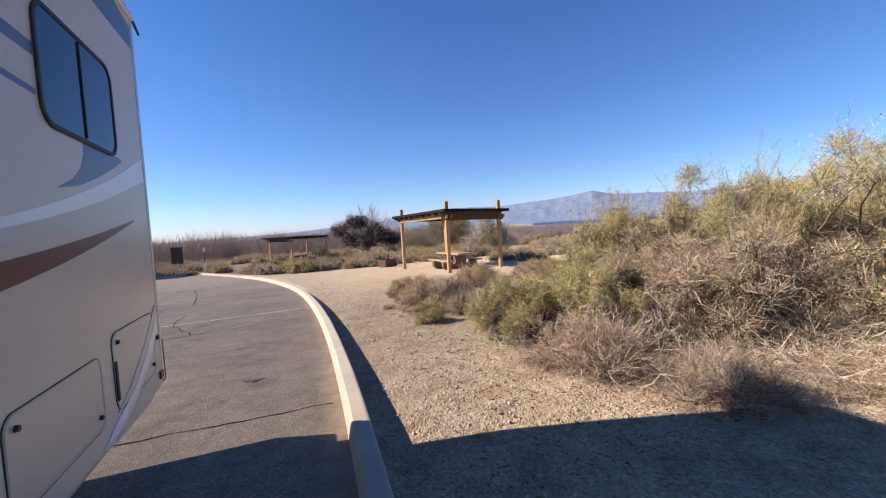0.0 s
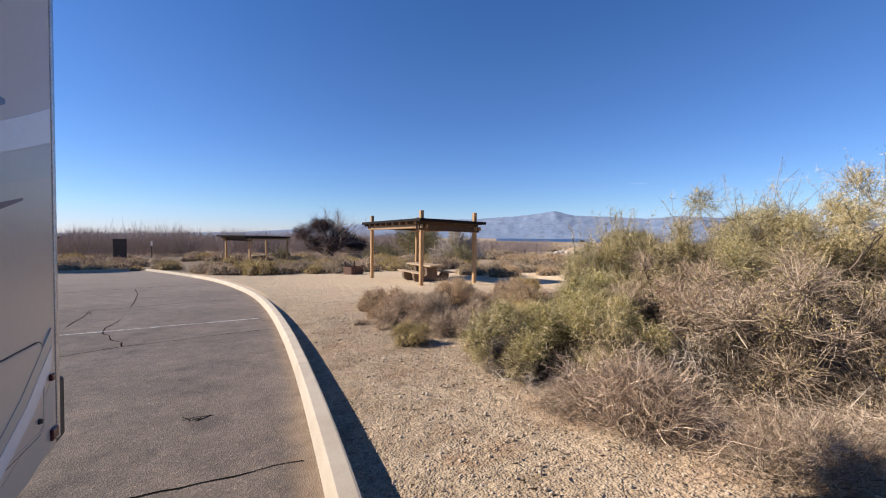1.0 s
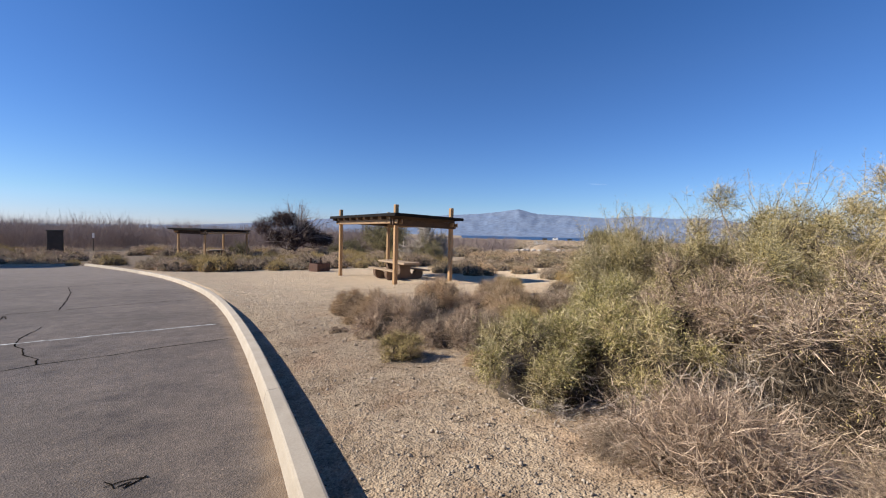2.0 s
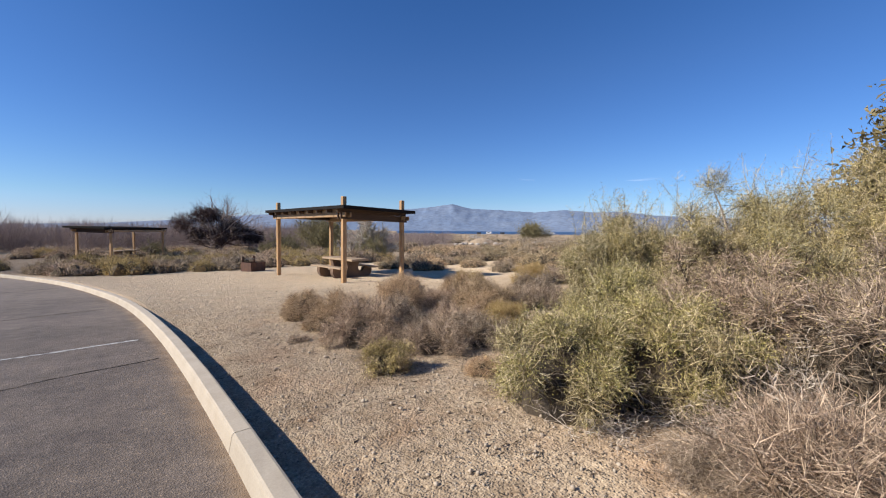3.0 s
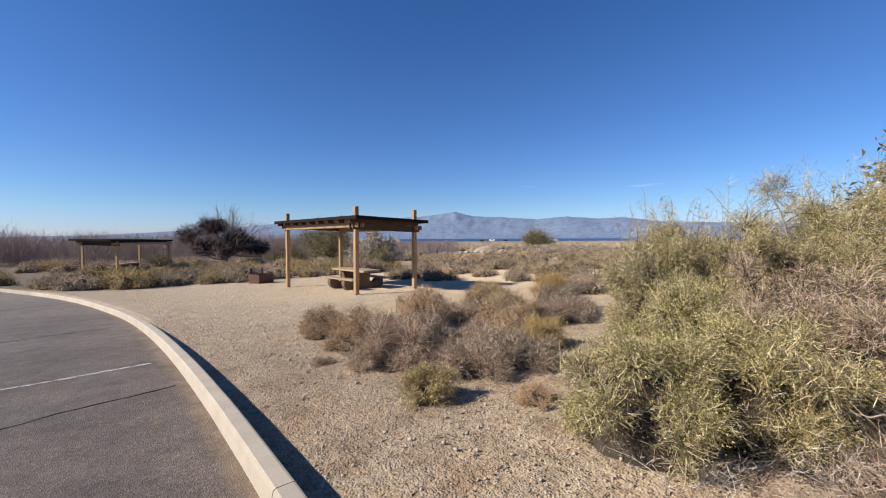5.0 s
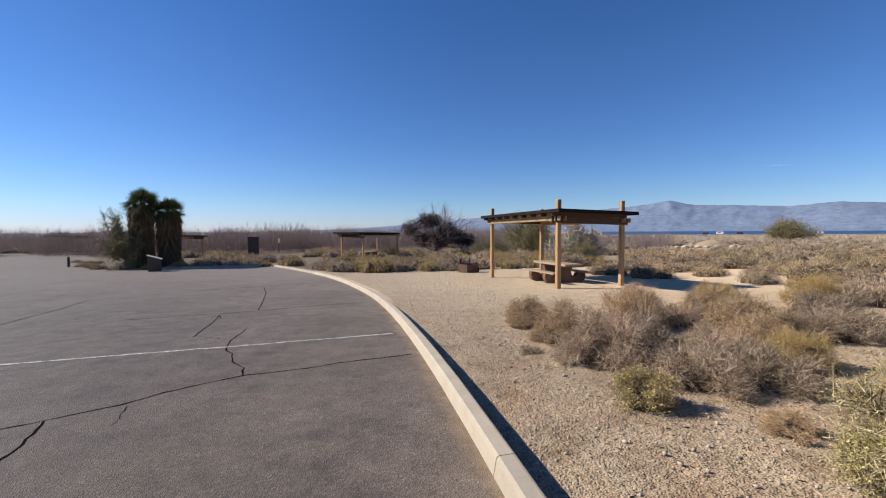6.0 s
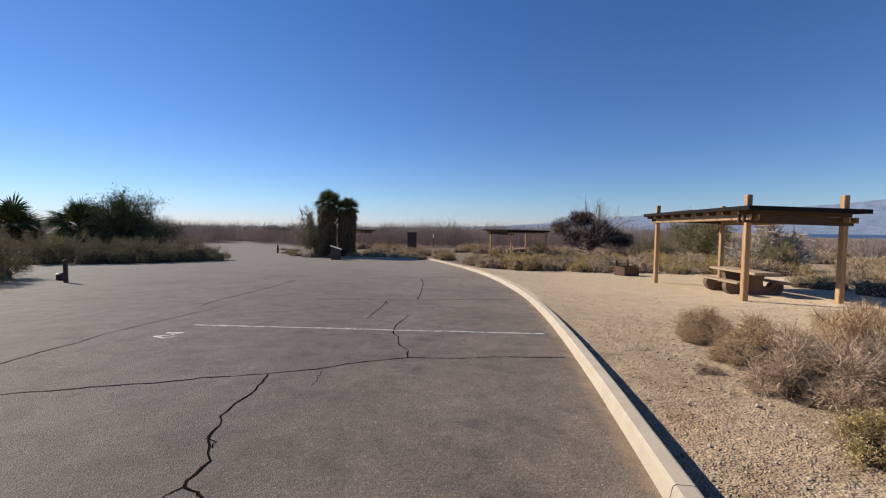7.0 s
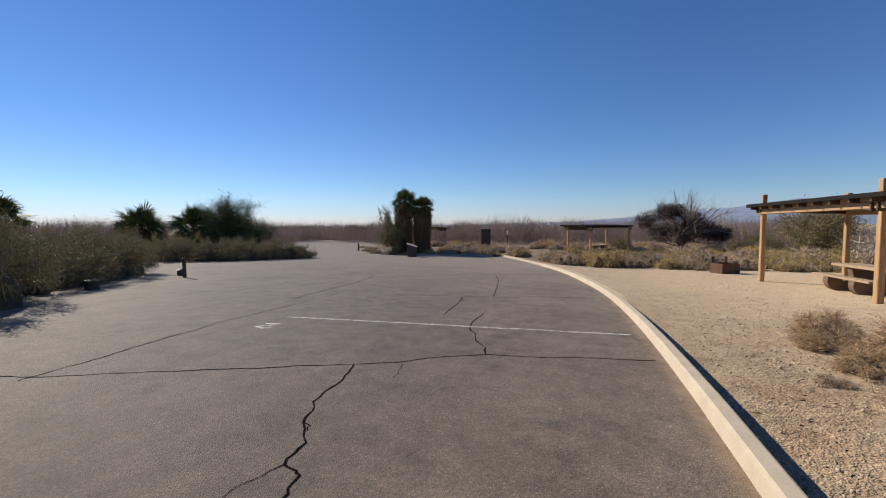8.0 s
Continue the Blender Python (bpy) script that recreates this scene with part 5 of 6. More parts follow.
def bin_box(x, y):
    b = thing("trash_bin", pose(x, y, gz(x, y), 0, 0, 12), "tall dark brown bin enclosure among shrubs", "trash bin")
    part("cabinet", box(-0.5, 0.5, -0.45, 0.45, 0, 2.2, 0.03), MAT_DARKPANEL, b)
    part("lid", box(-0.56, 0.56, -0.5, 0.5, 2.202, 2.3, 0.02), MAT_STEEL, b)


bin_box(-9.5, 47.5)


# ---- trees ----
def tree_meshes(seed, h, trunk_h, crown_r, crown_h, n_limb, n_twig, n_leaf, leaf, thick, bare=False, lean=0.0):
    np.random.seed(seed)
    T = np.zeros((1, 6, 3))
    T[0, :, 2] = np.linspace(-0.1, trunk_h, 6)
    T[0, 1:, :2] += np.cumsum(np.random.normal(scale=0.04 * trunk_h, size=(5, 2)), 0)
    top = T[0, -1]
    az = np.random.uniform(0, 2 * np.pi, n_limb)
    el = np.random.uniform(0.15, 1.5, n_limb)
    d = np.stack([np.cos(el) * np.cos(az), np.cos(el) * np.sin(az), np.sin(el)], -1)
    reach = 1 / np.sqrt((np.cos(el) / crown_r) ** 2 + (np.sin(el) / crown_h) ** 2)
    c, _ = pick(T, n_limb, 0.45, 1.0)
    Lm = grow(c, d, reach * np.random.uniform(0.6, 1.0, n_limb), 6, 0.18, 0.02 if lean == 0 else lean)
    c, w = pick(Lm, n_twig, 0.25, 1.0)
    Tw = grow(c, w * 0.7 + np.random.normal(scale=0.6, size=(n_twig, 3)) + [0, 0, 0.15], crown_r * 0.35 * np.random.uniform(0.4, 1.1, n_twig), 4, 0.25, lean)
    Tw[..., 2] = np.maximum(Tw[..., 2], 0.05)
    tv, tf = tubes(T, np.linspace(thick, thick * 0.7, 6)[None], 8)
    lv, lf = tubes(Lm, np.linspace(thick * 0.5, thick * 0.12, 6)[None].repeat(n_limb, 0) * np.random.uniform(0.5, 1.1, (n_limb, 1)), 5)
    wv, wf = slivers(Tw[:, [0, 1, 3]], np.random.uniform(0.08, 0.2, n_twig) * thick) if not bare else tubes(Tw, np.linspace(thick * 0.17, thick * 0.06, 4)[None].repeat(n_twig, 0), 3)
    out = [("trunk", fast_mesh("trunk", tv, tf)), ("limb_spread", fast_mesh("limb_spread", lv, lf)), ("branch_mass", fast_mesh("branch_mass", wv, wf))]
    if n_leaf:
        n_leaf *= 2
        a, wa = pick(Tw, n_leaf, 0.1, 1.0)
        a = a + np.random.normal(scale=0.05 * crown_r, size=(n_leaf, 3))
        out.append(("crown", fast_mesh("crown", *far_leaves(a, unit(wa + np.random.normal(scale=0.8, size=(n_leaf, 3))), *leaf))))
    return out


def tree(name, x, y, mats, label, turn=0.0, category="tree", **kw):
    ob = thing(name, pose(x, y, gz(x, y) - 0.02, 0, 0, turn), label, category)
    for (n, me), mt in zip(tree_meshes(**kw), mats):
        part(n, me, mt, ob)
    return ob


BARK = (MAT_TRUNK, MAT_TRUNK)


def dead_tree(x, y, seed):
    """A low, wide leafless tree: crooked limbs from a short bole, dark dead clumps lodged in them, bare wands standing out."""
    np.random.seed(seed)
    t = thing("dead_tree", pose(x, y, gz(x, y) - 0.02), "dark leafless tree choked with dead mistletoe clumps", "tree")
    bole = np.zeros((1, 5, 3))
    bole[0, :, 2] = np.linspace(-0.1, 1.0, 5)
    bole[0, :, 0] = [0, 0.05, 0.02, -0.08, -0.1]
    part("trunk", fast_mesh("trunk", *tubes(bole, np.linspace(0.24, 0.17, 5)[None], 8)), MAT_TWIG_PURPLE, t)
    n = 60
    az, el = np.random.uniform(0, 2 * np.pi, n), np.random.uniform(0.12, 1.25, n)
    d = np.stack([np.cos(el) * np.cos(az), np.cos(el) * np.sin(az), np.sin(el)], -1)
    c, _ = pick(bole, n, 0.4, 1.0)
    L = grow(c, d, (5.4 - 1.9 * np.sin(el)) * np.random.uniform(0.65, 1.05, n), 7, 0.2, 0.0)
    L[..., 2] = np.maximum(L[..., 2] * 1.25, 0.3)
    part("limb_spread", fast_mesh("limb_spread", *tubes(L, np.linspace(0.075, 0.014, 7)[None].repeat(n, 0), 5)), MAT_TWIG_PALE_DEAD, t)
    c, w = pick(L, 1500, 0.35, 1.0)
    W = grow(c, w + np.random.normal(scale=0.5, size=(1500, 3)) + [0, 0, 0.15], np.random.uniform(0.4, 1.5, 1500), 4, 0.2, 0.0)
    W[..., 2] = np.maximum(W[..., 2], 0.1)
    part("twig_spray", fast_mesh("twig_spray", *tubes(W, np.linspace(0.012, 0.004, 4)[None].repeat(1500, 0), 3)), MAT_TWIG_PALE_DEAD, t)
    for cx, cy, cz, r in ((-2.9, 0.4, 2.1, 1.25), (-1.5, -0.6, 2.6, 1.15), (-0.4, 0.5, 2.7, 1.0), (0.9, -0.3, 2.0, 1.3), (2.2, 0.2, 1.4, 1.3), (3.3, 0.3, 1.2, 1.0), (0.0, -1.0, 1.3, 1.3), (-1.6, 0.6, 1.3, 1.2)):
        k = 1500
        u = unit(np.random.normal(size=(k, 3)))
        P0 = np.array([cx, cy, cz * 1.45]) + u * r * 1.1 * np.random.uniform(0.15, 0.8, (k, 1)) * [1, 1, 0.8]
        P = np.stack([P0, P0 + unit(u + np.random.normal(scale=0.7, size=(k, 3)) + [0, 0, -0.2]) * np.random.uniform(0.2, 0.55, (k, 1))], 1)
        P[..., 2] = np.maximum(P[..., 2], 0.05)
        part("mistletoe_clump", fast_mesh("mistletoe_clump", *spikes(P, np.random.uniform(0.012, 0.03, k))), MAT_TWIG_PURPLE, t, "dark clump of dead mistletoe")
    return t


dead_tree(9.3, 47.0, 71)
tree("bare_tree", 17.3, 32.8, (MAT_TWIG_PALE,) * 3, "pale bare-branched tree behind the shelter", seed=73, h=4.2, trunk_h=0.7, crown_r=2.6, crown_h=3.5, n_limb=60, n_twig=2200, n_leaf=0, leaf=(0.1, 0.02), thick=0.2, bare=True)
tree("tamarisk_tree", 18.8, 45.5, (*BARK, MAT_LEAF_GREYGREEN, MAT_LEAF_GREYGREEN), "broad grey-green tamarisk tree", seed=75, h=3.6, trunk_h=0.5, crown_r=4.4, crown_h=3.6, n_limb=46, n_twig=1400, n_leaf=14000, leaf=(0.17, 0.034), thick=0.14)
tree("shade_tree", -33.6, 36.6, (*BARK, MAT_LEAF_DARK, MAT_LEAF_DARK), "large dense dark green mesquite tree", seed=77, h=6, trunk_h=1.0, crown_r=4.6, crown_h=4.6, n_limb=55, n_twig=2200, n_leaf=22000, leaf=(0.17, 0.042), thick=0.22)
tree("round_tree", 123.5, 97, (*BARK, MAT_LEAF_GREYGREEN, MAT_LEAF_GREYGREEN), "rounded dark olive tree near the lakeshore", seed=79, h=6, trunk_h=0.5, crown_r=11.2, crown_h=3.6, n_limb=70, n_twig=1600, n_leaf=9000, leaf=(0.4, 0.08), thick=0.25)
tree("far_tree", -86, 152, (*BARK, MAT_LEAF_DARK, MAT_LEAF_DARK), "small dark distant tree above the thicket", seed=81, h=6, trunk_h=1.5, crown_r=2.4, crown_h=2.6, n_limb=20, n_twig=300, n_leaf=2500, leaf=(0.5, 0.14), thick=0.2)
tree("willow_tree", 14.4, 2.2, (*BARK, MAT_LEAF_TAMARISK, MAT_LEAF_TAMARISK), "tall feathery olive-brown tamarisk behind the saltbush", seed=83, h=6, trunk_h=1.5, crown_r=2.3, crown_h=4.6, n_limb=90, n_twig=4600, n_leaf=32000, leaf=(0.17, 0.05), thick=0.12)
tree("leafy_bush_tree", -15.7, 36.7, (*BARK, MAT_LEAF_GREYGREEN, MAT_LEAF_GREYGREEN), "upright grey-green bush beside the palms", seed=85, h=5, trunk_h=1.2, crown_r=1.6, crown_h=4.4, n_limb=40, n_twig=1200, n_leaf=8000, leaf=(0.13, 0.028), thick=0.08)


def palm(x, y, h, r, seed, label, skirt=True):
    rnd = np.random.RandomState(seed)
    np.random.seed(seed)
    p = thing("fan_palm", pose(x, y, gz(x, y) - 0.02, 0, 0, seed * 40), label, "palm tree", "fan palms")
    T = np.zeros((1, 7, 3))
    T[0, :, 2] = np.linspace(-0.1, h, 7)
    T[0, :, 0] = 0.1 * np.sin(np.linspace(0, 2, 7))
    part("trunk", fast_mesh("trunk", *tubes(T, np.linspace(0.24, 0.2, 7)[None], 10)), MAT_PALMTRUNK, p)
    top = T[0, -1]
    if skirt:
        n = 1700
        a = rnd.uniform(0, 2 * np.pi, n)
        z = rnd.uniform(0.5, h, n)
        reach = rnd.uniform(0.3, 0.85, n) * (0.5 + 0.5 * z / h)
        P0 = np.stack([reach * 0.6 * np.cos(a), reach * 0.6 * np.sin(a), z], -1)
        drop = np.stack([np.cos(a) * 0.45, np.sin(a) * 0.45, -rnd.uniform(0.6, 1.1, n)], -1)
        P = np.stack([P0, P0 + drop * 0.5 + 0.1 * np.stack([np.cos(a), np.sin(a), 0 * a], -1), P0 + drop], 1)
        P[..., 2] = np.maximum(P[..., 2], 0.02)
        part("dead_skirt", fast_mesh("dead_skirt", *slivers(P, rnd.uniform(0.03, 0.08, n))), MAT_PALMTRUNK, p, "brown skirt of hanging dead fronds")
    V, F = [], []
    k = 0
    for i in range(64):
        a, e = i * 2.4 + rnd.uniform(-0.3, 0.3), -0.85 + 2.3 * i / 63 + rnd.uniform(-0.12, 0.12)
        d = np.array([math.cos(a) * math.cos(e), math.sin(a) * math.cos(e), math.sin(e)])
        s = unit(np.cross(d, [0.01, 0, 1.0]))
        u = np.cross(s, d)
        twist = rnd.uniform(-0.9, 0.9)
        s, u = s * math.cos(twist) + u * math.sin(twist), u * math.cos(twist) - s * math.sin(twist)
        c = top + d * r * rnd.uniform(0.14, 0.42)
        for j in np.linspace(-1.0, 1.0, 13):
            way = unit(d * math.cos(j) + s * math.sin(j))
            reach = r * 0.58 * rnd.uniform(0.85, 1.12) * (1 - 0.2 * abs(j))
            mid = c + way * reach * 0.55
            tip = c + way * reach - np.array([0, 0, 0.09 * r * (0.4 + abs(j))])
            w = unit(np.cross(way, u)) * 0.02 * r
            V += [c - w * 0.3, c + w * 0.3, mid + w, tip, mid - w]
            F += [(k, k + 1, k + 2, k + 4), (k + 4, k + 2, k + 3, k + 3)]
            k += 5
        V += [top - s * 0.025, top + s * 0.025, c + s * 0.015, c - s * 0.015]
        F += [(k, k + 1, k + 2, k + 3)]
        k += 4
    tri = [f for f in F if f[2] != f[3]]
    tips = [f[:3] for f in F if f[2] == f[3]]
    bm = bmesh.new()
    vs = [bm.verts.new(v) for v in V]
    for f in tri + tips:
        bm.faces.new([vs[q] for q in f])
    part("crown", bm, MAT_FROND, p, "green fan-shaped fronds")


palm(-14.95, 37.6, 4.75, 1.5, 2, "fan palm with a shaggy brown skirt")
palm(-13.45, 38.3, 4.2, 1.5, 3, "fan palm with a shaggy brown skirt")
palm(-35.5, 34.0, 2.35, 2.9, 4, "dark green fan palm behind the saltbush hedge")
palm(-38.0, 30.9, 2.25, 2.9, 5, "dark green fan palm behind the saltbush hedge")
palm(-43.5, 23.7, 3.0, 2.6, 6, "dark green fan palm behind the saltbush hedge")


# ---- shrubs by the path ----
for key, name, x, y, turn, size, tall in (
    ("saltbush_green", "saltbush", 3.02, 4.85, 20, 1.0, 0.95),
    ("saltbush_green", "saltbush", 3.62, 4.4, 140, 1.0, 1.05),
    ("saltbush_green", "saltbush", 4.3, 5.0, 250, 1.05, 1.2),
    ("bare_shoot", "saltbush", 3.35, 4.3, 0, 0.7, 0.75),
    ("bare_shoot", "saltbush", 2.75, 4.35, 65, 0.5, 0.6),
    ("bare_shoot", "saltbush", 3.2, 3.85, 155, 0.6, 0.65),
    ("bare_shoot", "saltbush", 3.9, 3.7, 250, 0.75, 0.8),
    ("bare_shoot", "saltbush", 4.5, 3.4, 120, 1.0, 1.0),
    ("bare_shoot", "saltbush", 5.2, 3.4, 200, 1.15, 1.1),
    ("bare_shoot", "saltbush", 4.8, 2.6, 290, 0.9, 0.9),
    ("saltbush", "saltbush", 5.5, 5.6, 60, 0.95, 1.15),
    ("saltbush", "saltbush", 5.9, 5.1, 330, 1.0, 1.2),
    ("saltbush_spire", "saltbush", 5.15, 5.7, 0, 1.0, 1.0),
    ("saltbush_spire", "saltbush", 5.5, 5.75, 110, 1.0, 1.12),
    ("saltbush_tall", "saltbush", 6.4, 4.5, 200, 1.0, 1.02),
    ("saltbush_spire", "saltbush", 6.25, 4.55, 70, 1.08, 0.9),
    ("saltbush_dry", "saltbush", 4.9, 4.3, 20, 1.05, 1.0),
    ("saltbush_dry", "saltbush", 4.6, 3.0, 310, 1.1, 0.98),
    ("saltbush_tall", "saltbush", 6.7, 2.7, 100, 1.05, 0.95),
    ("saltbush_tall", "saltbush", 7.5, 3.9, 300, 1.12, 1.0),
    # dead_tangle rows fill the saltbush's shaded hollows with dark-coloured branches
    ("dead_tangle", "dead_brush", 4.35, 3.25, 0, 0.85, 1.0),
    ("dead_tangle", "dead_brush", 5.3, 3.7, 90, 1.2, 1.1),
    ("dead_tangle", "dead_brush", 4.5, 2.45, 180, 0.75, 0.85),
    ("dead_tangle", "dead_brush", 5.9, 2.6, 240, 1.2, 1.0),
    ("dead_tangle", "dead_brush", 3.95, 4.75, 300, 0.8, 0.75),
    ("dead_tangle", "dead_brush", 3.45, 3.75, 40, 0.6, 0.7),
    ("dead_brush", "dead_brush", 2.7, 3.75, 60, 0.55, 0.6),
    ("dead_brush", "dead_brush", 2.9, 3.3, 10, 0.9, 1.0),
    ("dead_brush", "dead_brush", 3.2, 2.35, 130, 0.8, 0.8),
    ("straw_brush", "dead_brush", 4.3, 1.95, 250, 1.15, 0.5),
    ("straw_brush", "dead_brush", 5.5, 1.7, 30, 1.3, 0.45),
    ("straw_brush", "dead_brush", 4.75, 1.45, 140, 1.1, 0.35),
    ("rust_shrub", "desert_shrub", 3.15, 10.8, 40, 0.85, 0.85),
    ("rust_shrub", "desert_shrub", 2.75, 10.2, 90, 0.5, 0.8),
    ("grey_shrub", "desert_shrub", 2.8, 7.8, 0, 0.95, 1.1),
    ("grey_shrub", "desert_shrub", 3.4, 8.0, 110, 0.95, 1.05),
    ("rust_shrub", "desert_shrub", 3.3, 9.4, 140, 0.95, 0.95),
    ("rust_shrub", "desert_shrub", 2.75, 9.1, 10, 0.6, 0.8),
    ("rust_shrub", "desert_shrub", 4.5, 9.5, 200, 0.9, 1.25),
    ("grey_shrub_low", "desert_shrub", 3.3, 6.95, 240, 0.9, 1.0),
    ("grey_shrub_low", "desert_shrub", 3.95, 6.8, 20, 0.9, 1.0),
    ("grey_shrub", "desert_shrub", 4.1, 7.6, 300, 0.85, 0.85),
    ("grey_shrub_low", "desert_shrub", 5.56, 9.6, 190, 0.95, 0.9),
    ("gold_shrub", "desert_shrub", 8.1, 11.35, 160, 0.92, 0.95),
    ("rust_shrub", "desert_shrub", 6.5, 10.0, 10, 0.95, 1.05),
    ("gold_shrub", "desert_shrub", 10.2, 10.75, 75, 1.15, 1.0),
    ("grey_shrub", "desert_shrub", 11.0, 10.4, 290, 1.0, 0.85),
    ("grey_shrub", "desert_shrub", 8.0, 8.9, 200, 1.05, 0.95),
    ("rust_shrub", "desert_shrub", 5.2, 10.4, 250, 1.0, 1.1),
    ("rust_shrub", "desert_shrub", 5.85, 8.6, 100, 1.0, 1.1),
    ("rust_shrub", "desert_shrub", 5.2, 7.9, 30, 0.8, 1.0),
    ("rust_shrub", "desert_shrub", 6.6, 9.3, 60, 0.85, 0.9),
    ("grey_shrub_low", "desert_shrub", 6.67, 8.1, 170, 1.05, 0.95),
    ("grey_shrub_low", "desert_shrub", 7.6, 8.4, 20, 1.0, 0.85),
    ("gold_shrub", "desert_shrub", 4.8, 7.1, 260, 0.72, 1.0),
    ("rust_shrub", "desert_shrub", 3.05, 5.9, 10, 0.38, 0.75),
    ("grey_shrub_low", "desert_shrub", 2.19, 8.64, 70, 0.3, 0.6),
    ("rust_shrub", "desert_shrub", 8.97, 9.41, 320, 0.4, 0.4),
    ("little_green", "small_bush", 2.36, 6.62, 0, 1.0, 1.0),
):
    plant(key, name, x, y, turn, size, tall)


for i, (x, y, r) in enumerate([(11.8, 20.6, 1.0), (12.2, 18.4, 0.95), (15.4, 21.2, 1.0), (17.2, 21.1, 0.95), (13.8, 14.9, 0.75), (20.9, 22.0, 1.2), (18.3, 17.2, 0.85),
                               (12.2, 11.6, 0.5), (18.0, 15.5, 0.85), (14.7, 12.4, 0.5), (23.6, 17.0, 1.0), (26.7, 19.8, 1.0), (33, 29.5, 1.5), (24.5, 31, 1.6), (18.2, 26.8, 1.4), (32, 20.6, 1.1), (21.0, 13.6, 0.9),
                               (15.9, 18.9, 0.8), (16.3, 13.9, 0.7), (28.5, 25, 1.3), (22, 26.4, 1.3), (14.2, 22.8, 1.0), (20.2, 18.6, 0.9)]):
    plant(("mound_gold", "mound_rust", "mound_grey")[(i * 7 + i // 4) % 3], "desert_shrub", x, y, i * 83 % 360, r * 1.45, 0.85 + 0.2 * math.sin(i * 1.7), group="shrubs on the flat")


for i, (x, y, r) in enumerate([(-24.5, 47.5, 0.8), (-23.2, 46.4, 0.7), (-21.8, 45.2, 0.8), (-12.6, 36.2, 0.7), (-11.4, 36.4, 0.8), (-10.1, 36.3, 0.75), (-8.9, 36.4, 0.8), (-7.7, 36.5, 0.75), (-6.6, 36.6, 0.7), (-14.2, 35.9, 0.6)]):
    plant(("mound_gold", "mound_rust")[i < 3], "desert_shrub", x, y, i * 57 % 360, r, 0.8, group="low shrubs at the lot's end")
for i in range(14):
    f = i / 13
    plant(("dusty_far", "olive_far")[i % 4 == 0], "desert_shrub", -52 + 26 * f + math.sin(i * 2.3), 78 - 8 * f + 1.5 * math.sin(i * 1.7), i * 77 % 360, 1.1 + 0.25 * math.sin(i * 3.1), 0.9, group="scrub beyond the lot")


# ---- shrubs further off ----
def far_row(rnd):
    """The belt of shrubs behind the sandy clearing."""
    x = rnd.uniform(-5, 16)
    y = rnd.uniform(26.5, 36) + 0.12 * abs(x - 6)
    if x < float(kerb_x(min(y, 36))) + 0.9 or (y > 30 and abs(x + 2.8) < 1.3):
        return None, None
    return x, y


def right_field(rnd):
    """Scrub on the lake side of the clearing."""
    x = rnd.uniform(6, 48)
    y = rnd.uniform(5, 48)
    if y < 5 + 0.05 * x or x < 0.55 * y + 4.0 or (x < 14.2 and 10.5 < y < 23) or (x < 11 and y < 10):
        return None, None
    return x, y


def outer_field(rnd):
    """Thinner scrub further out towards the lake."""
    a, r = radians(rnd.uniform(33, 84)), 46 + 80 * rnd.random() ** 1.4
    if 0.66 < a < 0.86 and 50 < r < 82:          # left empty to fit the camera's view of the track and boulders
        return None, None
    return r * math.sin(a), 3.5 + r * math.cos(a)


def back_field(rnd):
    """Scrub between the lot's far end and the thicket."""
    x, y = rnd.uniform(-19, 14), rnd.uniform(37, 58)
    if x < -13.5 - 0.55 * (y - 37) or (-4.5 < x < 4.5 and 36 < y < 48):
        return None, None
    return x, y


scatter(112, far_row, ["olive_far", "olive_low", "dusty_far", "straw_far", "olive_far"], "desert_shrub", (0.8, 1.55), 0.85, 5, "shrubs behind the clearing")
scatter(112, right_field, ["rust_far", "straw_far", "gold_far", "dusty_far", "straw_far", "gold_far"], "desert_shrub", (0.7, 1.5), 1.15, 6, "lakeside scrub")
scatter_stuff(380, outer_field, ["tuft_far", "tuft_brown", "tuft_far"], "outer_scrub", (0.8, 1.7), 1.25, 9, "pale dry shrubs scattered towards the lake")
scatter_stuff(70, back_field, ["olive_far", "dusty_far", "olive_low", "straw_far"], "back_scrub", (0.9, 1.5), 0.95, 7, "dusty olive shrubs before the bare thicket")
for i, (x, y, s) in enumerate([(-13.2, 8.6, 0.9), (-14.6, 9.8, 1.0), (-15.2, 11.4, 0.9), (-16.4, 13.2, 1.0), (-17.6, 14.9, 0.9), (-16.6, 8.8, 1.1), (-18.5, 12, 1.1), (-14.2, 6.6, 1.1), (-11.8, 7.4, 0.6),
                               (-21.2, 25.6, 0.8), (-20.2, 28.2, 0.8), (-22.8, 23.8, 0.85), (-24.6, 22.4, 0.9), (-26.8, 21.4, 0.9), (-23.4, 27, 0.9), (-25.6, 25, 0.95), (-28.5, 23, 1.0), (-30.5, 21, 1.0), (-27, 18.5, 1.0), (-21.9, 24.4, 0.75), (-19.6, 29.4, 0.6), (-20.6, 27.0, 0.7), (-32.5, 19, 1.0), (-34, 22, 1.1), (-20, 9.5, 1.1), (-22, 12.5, 1.2), (-18.6, 6.2, 1.2), (-15.8, 4.4, 1.1)]):
    plant("green_hedge", "saltbush", x, y, i * 67 % 360, s * 1.2, 0.9 + 0.08 * math.sin(i * 2.1), group="saltbush hedge")

plant("green_hedge", "saltbush", -11.95, 8.4, 15, 0.9, 1.65, "tall grey-green saltbush shading the asphalt", "saltbush hedge")
plant("green_hedge", "saltbush", 4.4, 51.0, 40, 0.75, 1.1, "dense green bush beside the far shelter")
plant("green_hedge", "saltbush", 13.3, 42.2, 40, 1.25, 0.95, "broad olive saltbush behind the clearing")
plant("green_hedge", "saltbush", 15.5, 29.3, 15, 0.85, 1.35, "dark leafy bush below the bare tree")

